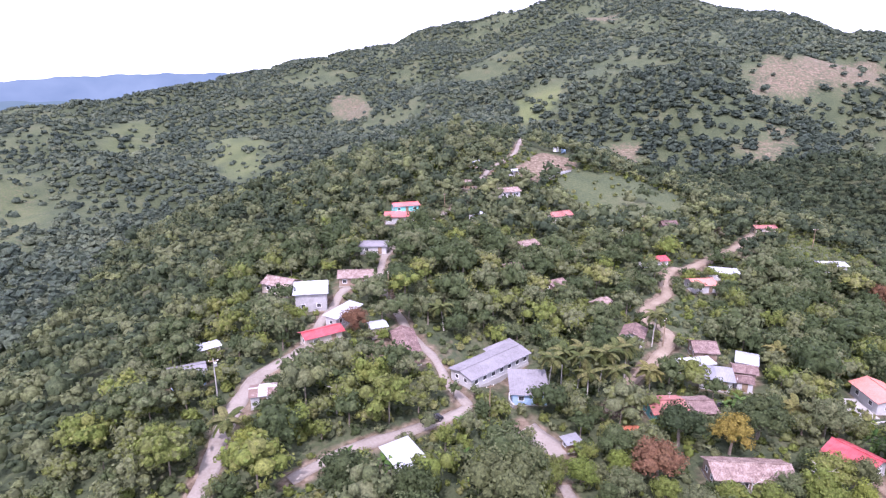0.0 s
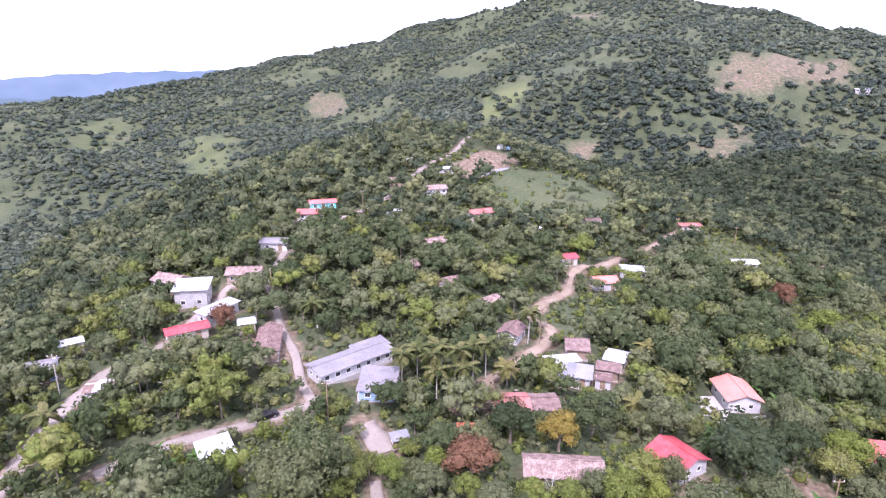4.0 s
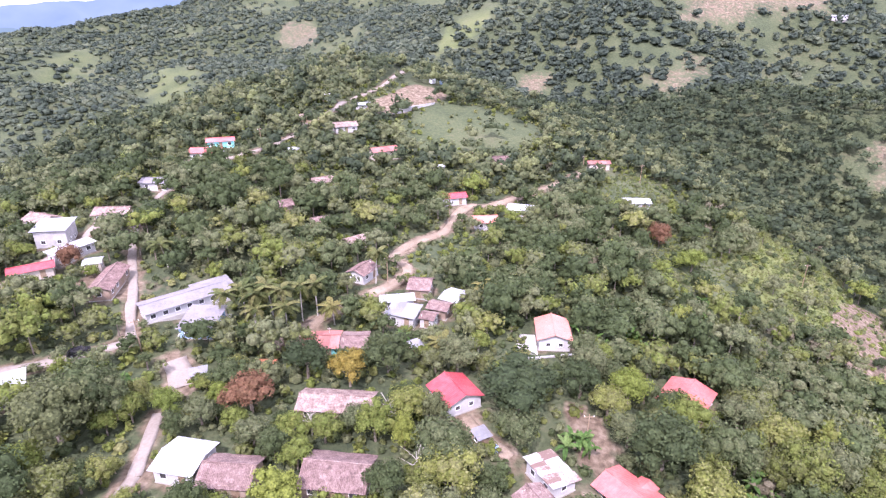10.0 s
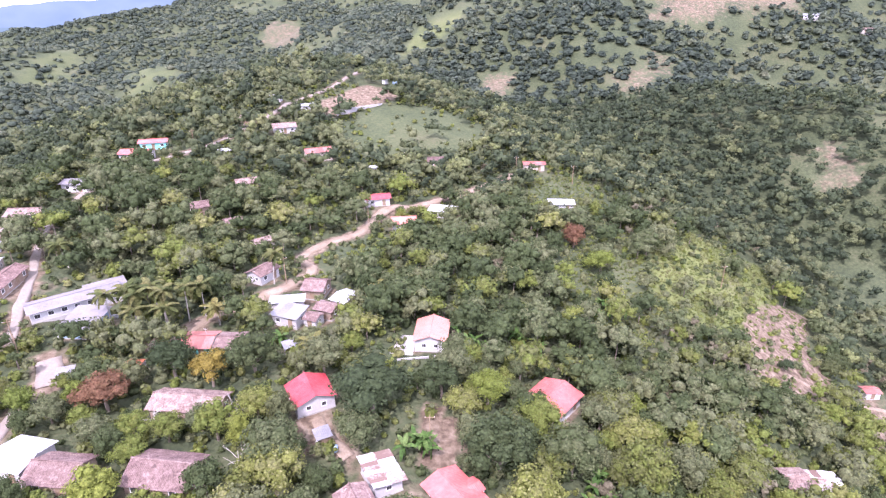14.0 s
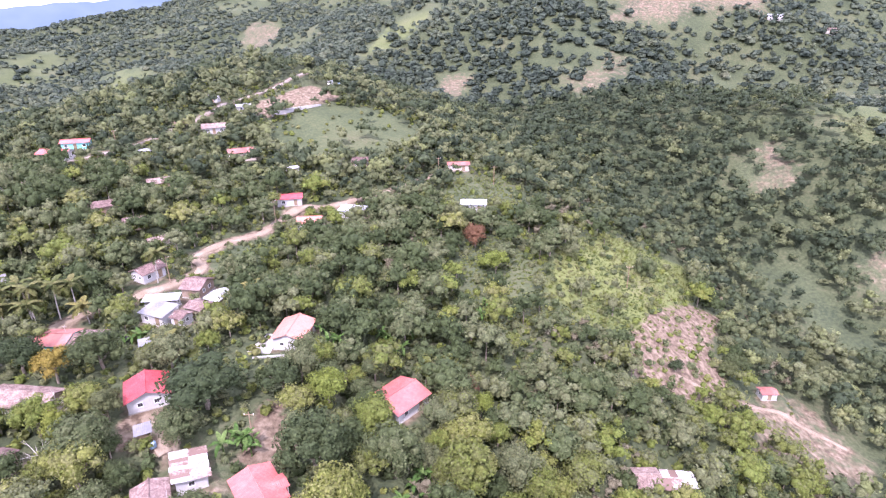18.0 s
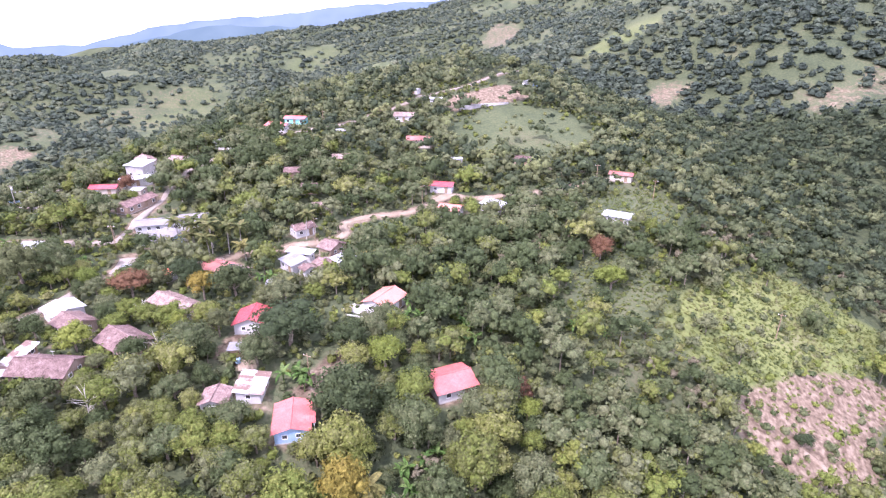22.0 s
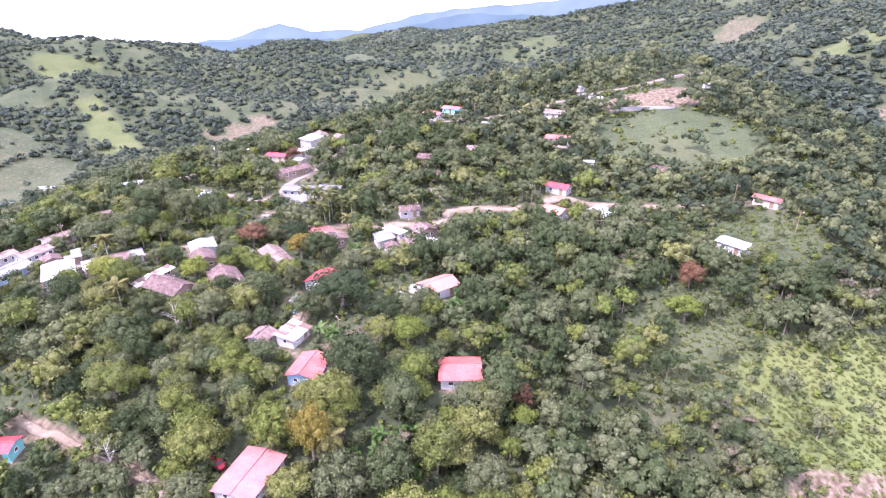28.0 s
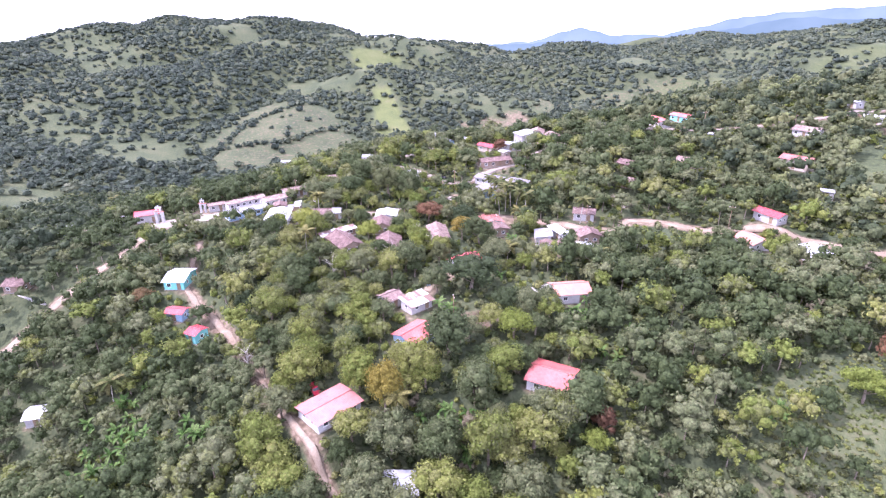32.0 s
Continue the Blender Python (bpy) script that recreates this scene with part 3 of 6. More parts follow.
plot(-38, 150, -25, 9.5, 7, roof="tile_pale", wall="cream_wall", pitch=22, label="house with faded orange tile roof")
plot(-27.8, 139.6, 9, 8.8, 7.5, lift=-0.8, roof="zinc_white", wall="block", pitch=8, shed=True, eave=4.9, windows=2, label="two-storey grey block house with white roof", name="two_storey_house")
plot(-17.5, 150, 4, 9.8, 6.6, roof="tile_pale", wall="adobe", pitch=22, label="house with faded clay tile roof beside the road")
plot(-18.3, 130.2, 62, 11, 4.2, roof="zinc_white", wall="white_wall", pitch=5, shed=True, label="long white building with pale flat roof")
plot(-22, 120.4, 32, 9.5, 5.2, roof="red", wall="cream_wall", pitch=18, label="house with bright red metal roof")
plot(-14, 170.3, -2, 9, 7, roof="asbestos", wall="white_wall", pitch=14, label="white house with grey sheet roof on the slope")
plot(-2.8, 117.5, 100, 14, 5.6, roof="tile", wall="adobe", pitch=22, label="row of adobe houses with clay tile roof along the road")
plot(-9.6, 124, 21, 4.2, 4.6, roof="zinc_white", wall="cream_wall", pitch=10, label="small house with bright metal roof")
plot(-46.9, 107, 25, 7.4, 6.4, roof="asbestos", wall="blue_wall", pitch=16, label="house with grey sheet roof among trees")
plot(-46.5, 117.6, 37, 5, 4, roof="zinc_white", wall="cream_wall", pitch=10, label="small house with white metal roof")
plot(-29, 97.8, 12, 5, 4.8, roof="rust", wall="white_wall", pitch=12, label="small white house with patched zinc roof by the road")
plot(-6.8, 194, 0, 11, 7, roof="pink", wall="white_wall", pitch=18, label="house with faded red metal roof on the ridge")
plot(-5.5, 204.5, 18, 10, 6, roof="pink", wall="turquoise", pitch=16, label="turquoise house with red metal roof on the ridge")
plot(35.8, 230.7, 21, 9.7, 7, roof="tile_pale", wall="white_wall", pitch=20, label="house with pale tile roof on the ridge")
plot(52.9, 212, 25, 10.5, 7, roof="brick_red", wall="cream_wall", pitch=18, eave=3.6, label="house with red roof on a cut bank")
plot(98, 216.4, 0, 6.6, 6, roof="tile", wall="adobe", pitch=22, label="small adobe house with tile roof above the road")
plot(136.8, 216.3, 0, 9, 5, roof="brick_red", wall="cream_wall", pitch=16, label="long low house with brown roof at the road end")
plot(19.8, 235.4, 0, 6.3, 5, roof="tile_pale", wall="adobe", pitch=20, label="small ridge house with tile roof")
plot(25.2, 261.6, 0, 5.2, 5, roof="zinc_white", wall="white_wall", pitch=12, label="small white house on the ridge")
plot(40.9, 254, 32, 6.7, 5, roof="zinc_white", wall="white_wall", pitch=12, label="small white house on the ridge")
plot(35.1, 180.6, 30, 7.5, 6, roof="tile_pale", wall="adobe", pitch=22, label="adobe house with worn tile roof among trees")
plot(78.5, 181, 14, 9, 6, lift=0.8, roof="red", wall="white_wall", pitch=18, label="white house with bright red roof above the road")
plot(88.3, 167.2, 5, 8, 7.5, roof="salmon", wall="white_wall", pitch=18, label="white house with salmon metal roof below the road")
plot(101, 177, -18, 9, 7.5, roof="zinc_white", wall="white_wall", pitch=12, label="house with bright zinc roof beside the road")
plot(141.5, 183, -5, 9, 6.5, roof="zinc_white", wall="white_wall", pitch=12, label="house with bright zinc roof on the pasture edge")
plot(53.9, 131, 62, 7.5, 6, roof="tile", wall="white_wall", pitch=22, label="white-walled house with clay tile roof near the bend")
plot(50, 146, 40, 6, 4.6, roof="tile_pale", wall="cream_wall", pitch=20, label="small house with faded tile roof by the road")
plot(26.8, 160.7, 30, 6, 6, roof="tile", wall="adobe", pitch=22, label="small adobe house with tile roof among trees")
plot(39, 154.5, 30, 6, 5, roof="tile", wall="adobe", pitch=22, label="small adobe house with dark tile roof")
plot(-2.0, 81.6, 32, 5.6, 7.6, roof="zinc_white", wall="block", pitch=5, shed=True, eave=2.6, label="hut with white metal roof among trees", name="hut")
plot(52.3, 3.2, 77, 6.8, 10, roof="zinc_white", wall="turquoise", pitch=12, label="turquoise house with white metal roof beside the track")
plot(68.1, 4.8, 67, 5.8, 4.4, roof="red", wall="blue_wall", pitch=16, label="small blue house with red metal roof")
plot(79.1, 11.4, 54, 4.2, 5, roof="red", wall="turquoise", pitch=16, label="small turquoise house with red metal roof")
plot(136.8, 56.0, 77, 7.2, 6.2, roof="zinc_white", wall="white_wall", pitch=16, hip=True, label="house with white hipped metal roof among trees")
plot(14.4, 19.4, 116, 15, 6.6, roof="zinc", wall="blue_wall", pitch=14, windows=6, label="long pale blue building along the village street", name="street_building")
plot(5.6, 28.4, 118, 9.5, 6, roof="tile_pale", wall="white_wall", pitch=16, windows=4, label="long white building with faded tile roof on the street", name="street_building")
plot(-2.6, 36.0, 112, 9.5, 5, roof="tile_pale", wall="white_wall", pitch=18, label="white house with faded tile roof on the street")
plot(0.2, 17.6, 118, 15, 5, roof="tile_pale", wall="white_wall", pitch=14, windows=6, label="long white building with faded tile roof facing the plaza", name="street_building")
plot(-2.4, 6.6, 106, 6.5, 4, roof="tile_pale", wall="white_wall", pitch=16, label="white arcade building with tile roof by the plaza")
plot(-14, -50.8, 93, 8.2, 7, roof="zinc", wall="blue_wall", pitch=14, label="pale blue house with zinc roof")
plot(-30, 6, 76, 6.2, 6, roof="tile_pale", wall="cream_wall", pitch=20, label="house with faded tile roof behind the street")
plot(-10.9, 50, 100, 7, 6.4, roof="tile_pale", wall="white_wall", pitch=20, label="house with faded tile roof among trees")
plot(-66, 34, 60, 8, 6, roof="zinc_white", wall="white_wall", pitch=12, label="house with white metal roof on the crest")
plot(-62, 50, 76, 7, 5, roof="zinc_white", wall="white_wall", pitch=12, label="house with white metal roof on the crest")
plot(-39, 67, 84, 8.2, 5.4, roof="zinc_white", wall="white_wall", pitch=12, label="house with white metal roof on the crest")
plot(-21.7, 59.3, 75, 5.7, 6, roof="tile_pale", wall="white_wall", pitch=20, label="small house with faded roof on the crest")
plot(27.3, -51.7, 77, 7.2, 7, roof="tile", wall="adobe", pitch=20, label="adobe house with tile roof below the church road")
plot(83, -27.7, 91, 5.8, 6, roof="zinc_white", wall="block", pitch=14, label="hut with pale metal roof in the hollow", name="hut")
plot(174.5, 88.5, 0, 5.6, 6, roof="tile_pale", wall="adobe", pitch=18, label="small adobe house in the hollow")
plot(182.3, 90.5, -6, 7, 6, roof="rust", wall="adobe", pitch=12, label="small house with rusty roof in the hollow")
plot(226.5, 135, 0, 5.0, 4.0, roof="brick_red", wall="white_wall", pitch=16, eave=2.3, label="small hillside hut with red roof by a footpath", name="hut")
plot(376, 452, -30, 11, 6, roof="zinc_white", wall="white_wall", pitch=12, label="white building high on the far slope")
plot(413, 443, -20, 10, 6, roof="tile_pale", wall="cream_wall", pitch=16, label="house high on the far slope")
plot(14.4, 37.7, -5, 4.2, 2.6, roof="zinc", wall="wood", pitch=6, shed=True, eave=2.2, label="small zinc-roofed shed beside the lane", name="shed")
plot(17.6, 36.4, 84, 4.4, 2.4, roof="zinc", wall="wood", pitch=6, shed=True, eave=2.2, label="narrow zinc-roofed shed beside the lane", name="shed")
plot(14.6, 31.4, 4, 5, 5, roof="tile", wall="adobe", pitch=22, eave=2.5, label="small adobe house with tile roof by the lane")
plot(80.3, 74.2, 29, 2.8, 2.8, roof="zinc", wall="wood", pitch=8, shed=True, eave=2.3, label="tiny zinc-roofed shelter in a dirt yard", name="shelter")
plot(20.5, 202.2, 29, 5, 4, roof="zinc_white", wall="white_wall", pitch=10, label="small white house on the ridge")
plot(73.5, 205.7, 40, 4.4, 4, roof="zinc_white", wall="block", pitch=10, label="small hut with white roof among trees", name="hut")
plot(68.5, 99.5, 30, 2.8, 2.8, roof="zinc", wall="wood", pitch=8, shed=True, eave=2.3, label="small dark shed with zinc roof", name="shed")
plot(-7.5, -19.5, 100, 9, 5.4, roof="red", wall="white_wall", pitch=24, eave=3.4, label="white village church with red roof", name="church")
plot(-2.1, -40.5, 99, 5, 4.4, roof="tile_pale", wall="cream_wall", pitch=18, label="small cream house with faded tile roof")
plot(-24, -36, 85, 8, 6, roof="zinc", wall="white_wall", pitch=14, label="white house with zinc roof near the church")
plot(-492, 860, 10, 14, 7, roof="pink", wall="white_wall", pitch=16, label="far hillside house with a red roof")
plot(-360, 900, 10, 10, 6, roof="zinc_white", wall="white_wall", pitch=14, label="far white house on the hillside")
plot(87.6, 61.4, 118, 5.6, 5.6, roof="tile", wall="white_wall", pitch=20, label="low whitewashed house with brown tile roof")

plot(-185.6, 31.5, 76, 8, 5, roof="zinc_white", wall="white_wall", pitch=12, label="far white house on the next ridge")
plot(-214, 22, 76, 7, 5, roof="zinc_white", wall="white_wall", pitch=12, label="far white house on the next ridge")
plot(-211, 54, 50, 9, 5, roof="zinc_white", wall="white_wall", pitch=12, label="far white house on the next ridge")


# ---------------------------------------------------------------- ground sheet


def spread(lo, hi, step, mid, midstep, end):
    near = np.arange(lo, hi + 0.1, step)
    up, d = [], midstep
    q = hi
    while q < end:
        q += midstep if q < mid else midstep * (1 + (q - mid) / 60)
        up.append(min(q, end))
    dn, q = [], lo
    while q > -end:
        q -= midstep if q > -mid else midstep * (1 + (-mid - q) / 60)
        dn.append(max(q, -end))
    return np.concatenate([dn[::-1], near, up])


gx, gy = spread(-90, 250, 2.5, 1200, 17, 4600), spread(-60, 300, 2.5, 1300, 17, 4600)
X, Y = np.meshgrid(gx, gy)
Z = height(X, Y)
nx, ny = len(gx), len(gy)
ids = np.arange(nx * ny).reshape(ny, nx)
quads = np.stack([ids[:-1, :-1], ids[:-1, 1:], ids[1:, 1:], ids[1:, :-1]], -1).reshape(-1, 4)
soil, open_ground, _ = cover(X, Y)
field = np.clip((0.6 - open_ground) / 0.3, 0, 1)
for corners, _, _, _, soft, lush in FIELDS:
    field = np.maximum(field, lush * np.clip(0.5 + inner(X, Y, corners) / (1.6 * soft), 0, 1))
field = np.maximum(field, 0.9 * thin_woods(X, Y))
field = np.maximum(field, 0.45 * np.clip((260 - np.hypot(X - 80, Y - 110)) / 80, 0, 1))
soil = np.maximum(soil, np.clip(1 - road_distance(X, Y) / 2.2, 0, 1) * 0.7)
for px, py, c, s, hl, hw, pz in PADS:
    u, v = (X - px) * c + (Y - py) * s, -(X - px) * s + (Y - py) * c
    d = np.hypot(np.maximum(np.abs(u) - hl, 0), np.maximum(np.abs(v) - hw, 0))
    soil = np.maximum(soil, np.clip(1.0 - d / 2.4, 0, 1) * 0.5)


def ground_material():
    m = bpy.data.materials.new("hillside_ground")
    m.use_nodes = True
    n, l = m.node_tree.nodes, m.node_tree.links
    p = n["Principled BSDF"]
    p.inputs["Roughness"].default_value, p.inputs["Specular IOR Level"].default_value = 0.95, 0.1
    geo = n.new("ShaderNodeNewGeometry")

    def noise_tex(scale, detail=5):
        t = n.new("ShaderNodeTexNoise")
        t.inputs["Scale"].default_value, t.inputs["Detail"].default_value = scale, detail
        l.new(geo.outputs["Position"], t.inputs["Vector"])
        return t.outputs["Fac"]

    def ramp(fac, tones, lo=0.3, hi=0.7):
        r = n.new("ShaderNodeValToRGB")
        r.color_ramp.elements.remove(r.color_ramp.elements[1])
        for i, c in enumerate(tones):
            at = lo + (hi - lo) * i / (len(tones) - 1)
            e = r.color_ramp.elements[0] if i == 0 else r.color_ramp.elements.new(at)
            e.position, e.color = at, (*c, 1)
        l.new(fac, r.inputs["Fac"])
        return r.outputs["Color"]

    broad, fine = noise_tex(0.045, 10), noise_tex(0.9, 9)
    two = n.new("ShaderNodeMath")
    two.operation = "MULTIPLY_ADD"
    two.inputs[1].default_value = 0.5
    half = n.new("ShaderNodeMath")
    half.operation = "MULTIPLY"
    half.inputs[1].default_value = 0.5
    l.new(broad, half.inputs[0])
    l.new(fine, two.inputs[0])
    l.new(half.outputs[0], two.inputs[2])
    grass = ramp(two.outputs[0], [(0.033, 0.044, 0.025), (0.047, 0.059, 0.031), (0.061, 0.072, 0.037), (0.08, 0.081, 0.047)], 0.36, 0.64)
    floor = ramp(two.outputs[0], [(0.026, 0.034, 0.018), (0.037, 0.047, 0.023), (0.05, 0.06, 0.029), (0.068, 0.072, 0.04)], 0.38, 0.62)
    fa = n.new("ShaderNodeAttribute")
    fa.attribute_name = "field"
    fm = n.new("ShaderNodeMix")
    fm.data_type = "RGBA"
    l.new(fa.outputs["Fac"], fm.inputs["Factor"])
    l.new(floor, fm.inputs["A"])
    l.new(grass, fm.inputs["B"])
    grass = fm.outputs["Result"]
    lush = ramp(two.outputs[0], [(0.066, 0.082, 0.03), (0.09, 0.108, 0.037), (0.11, 0.126, 0.042), (0.118, 0.12, 0.058)], 0.36, 0.64)
    over = n.new("ShaderNodeMapRange")
    over.inputs["From Min"].default_value, over.inputs["From Max"].default_value = 1.0, 2.0
    l.new(fa.outputs["Fac"], over.inputs["Value"])
    lm = n.new("ShaderNodeMix")
    lm.data_type = "RGBA"
    l.new(over.outputs["Result"], lm.inputs["Factor"])
    l.new(grass, lm.inputs["A"])
    l.new(lush, lm.inputs["B"])
    grass = lm.outputs["Result"]
    earth = ramp(noise_tex(0.75, 9), [(0.068, 0.05, 0.034), (0.104, 0.078, 0.054), (0.143, 0.11, 0.078), (0.18, 0.143, 0.106)], 0.34, 0.66)
    at = n.new("ShaderNodeAttribute")
    at.attribute_name = "tint"
    rough = n.new("ShaderNodeMath")
    rough.operation = "MULTIPLY_ADD"
    rough.inputs[1].default_value, rough.inputs[2].default_value = 0.8, -0.4
    l.new(noise_tex(0.35), rough.inputs[0])
    summed = n.new("ShaderNodeMath")
    l.new(at.outputs["Fac"], summed.inputs[0])
    l.new(rough.outputs[0], summed.inputs[1])
    edge = n.new("ShaderNodeMapRange")
    edge.inputs["From Min"].default_value, edge.inputs["From Max"].default_value = 0.25, 0.55
    l.new(summed.outputs[0], edge.inputs["Value"])
    mix = n.new("ShaderNodeMix")
    mix.data_type = "RGBA"
    l.new(edge.outputs["Result"], mix.inputs["Factor"])
    l.new(grass, mix.inputs["A"])
    l.new(earth, mix.inputs["B"])
    l.new(mix.outputs["Result"], p.inputs["Base Color"])
    bp = n.new("ShaderNodeBump")
    bp.inputs["Strength"].default_value, bp.inputs["Distance"].default_value = 0.9, 0.6
    l.new(fine, bp.inputs["Height"])
    l.new(bp.outputs["Normal"], p.inputs["Normal"])
    return m


ground_me = big_mesh("ground", np.stack([X.ravel(), Y.ravel(), Z.ravel()], 1), quads, ground_material(), soil.ravel(), True)
ground_me.attributes.new("field", "FLOAT", "POINT").data.foreach_set("value", field.ravel().astype(np.float32))
tagged(new("ground", ground_me), "steep green hillside with grass, scrub and bare earth", "ground", kind="structure")


def ground_at(x, y):
    return float(height(x, y))


# ---------------------------------------------------------------- roads
for pts, width, mat, label in ROADS:
    fine = []
    n = len(pts)
    for i in range(n - 1):
        p0, p1, p2, p3 = (Vector(pts[max(0, min(n - 1, i + k))]) for k in (-1, 0, 1, 2))
        steps = max(2, int((p2 - p1).length / 1.5))
        for k in range(steps):
            t = k / steps
            fine.append(0.5 * (2 * p1 + (p2 - p0) * t + (2 * p0 - 5 * p1 + 4 * p2 - p3) * t**2 + (3 * p1 - p0 - 3 * p2 + p3) * t**3))
    fine.append(Vector(pts[-1]))
    vs, fs = [], []
    for i, q in enumerate(fine):
        d = (fine[min(len(fine) - 1, i + 1)] - fine[max(0, i - 1)]).normalized()
        side = Vector((-d.y, d.x))
        w = width / 2 * (1 + 0.08 * math.sin(i * 1.3) + 0.05 * math.sin(i * 3.1))
        for k, drop in ((-1.05, -0.5), (-1, 0), (-0.5, 0.03), (0, 0.05), (0.5, 0.03), (1, 0), (1.05, -0.5)):
            e = q + side * (w * k)
            vs.append((e.x, e.y, ground_at(e.x, e.y)))
        z = max(v[2] for v in vs[-6:-1])
        vs[-7:] = [(v[0], v[1], 0.4 * v[2] + 0.6 * z + 0.14 + dr) for v, dr in zip(vs[-7:], (-0.7, 0, 0.03, 0.05, 0.03, 0, -0.7))]
    fs = [(i * 7 + k, i * 7 + k + 1, i * 7 + k + 8, i * 7 + k + 7) for i in range(len(fine) - 1) for k in range(6)]
    b = Build().add(vs, fs)
    ob = part("road", b, M[mat])
    ob.data.polygons.foreach_set("use_smooth", [True] * len(ob.data.polygons))
    tagged(ob, label, "road", kind="structure")

# ---------------------------------------------------------------- house builder


def sheet(lx, s, pitch, amp, thick, rows=5, sag=0.0, seed=0):
    """A ribbed roof slope lying along x, falling towards -y from the origin line, with its underside."""
    n = max(6, int(lx / pitch) * (3 if sag else 2))
    rng = np.random.default_rng(seed)
    u = np.linspace(-lx / 2, lx / 2, n + 1)
    v = np.linspace(0, 1, rows + 1)
    U, V = np.meshgrid(u, v)
    rib = amp * np.cos(2 * math.pi * U / pitch) + sag * (np.sin(U * 1.1 + seed) * np.sin(V * 4 + seed) - 0.6 * np.sin(V * math.pi))
    jag = rng.uniform(-0.06, 0.06, n + 1) * (sag > 0)
    top = np.stack([U, -V * s - jag * (V > 0.99), rib], -1).reshape(-1, 3)
    bot = top - np.array([0, 0, thick])
    w = n + 1
    fs = []
    for r in range(rows):
        for c in range(n):
            a = r * w + c
            fs.append((a, a + w, a + w + 1, a + 1))
    k = len(top)
    fs += [tuple(k + i for i in q[::-1]) for q in fs]
    edge = list(range(w)) + [r * w + n for r in range(1, rows + 1)] + [rows * w + c for c in range(n - 1, -1, -1)] + [r * w for r in range(rows - 1, 0, -1)]
    fs += [(a, b, b + k, a + k) for a, b in zip(edge, edge[1:] + edge[:1])]
    b = Build()
    b.v, b.f = [tuple(q) for q in np.concatenate([top, bot])], fs
    return b


def slope_pose(y, z, angle, turn):
    """A slope hung from its top line at height z, falling by angle towards the side that turn names."""
    return pose(0, 0, z, 0, 0, turn) @ pose(0, y, 0, angle, 0, 0)


def opening(parent, x, y, z, w, h, turn, kind, depth=0.12):
    """A window or door set in a wall face; local y points out of the wall."""
    at = pose(x, y, z, 0, 0, turn)
    f = 0.09
    b = Build()
    b.box(-w / 2 - f, -0.02, -f, -w / 2, 0.06, h + f).box(w / 2, -0.02, -f, w / 2 + f, 0.06, h + f).box(-w / 2, -0.02, h, w / 2, 0.06, h + f)
    if kind == "window":
        b.box(-w / 2, -0.02, -f, w / 2, 0.09, 0)
    fr = part(kind + "_frame" if kind == "door" else "window", b, M["white_paint"] if kind == "window" else M["wood"], parent, at=at)
    if kind == "window":
        for sgn in (-1, 1):
            part("pane", Build().box(sgn * w / 4 - w / 4 + 0.015, 0.004, 0.015, sgn * w / 4 + w / 4 - 0.015, 0.02, h - 0.015), M["dark"], fr)
    else:
        part("door", Build().box(-w / 2, 0.0, 0, w / 2, 0.04, h), M["wood"], parent, at=at)


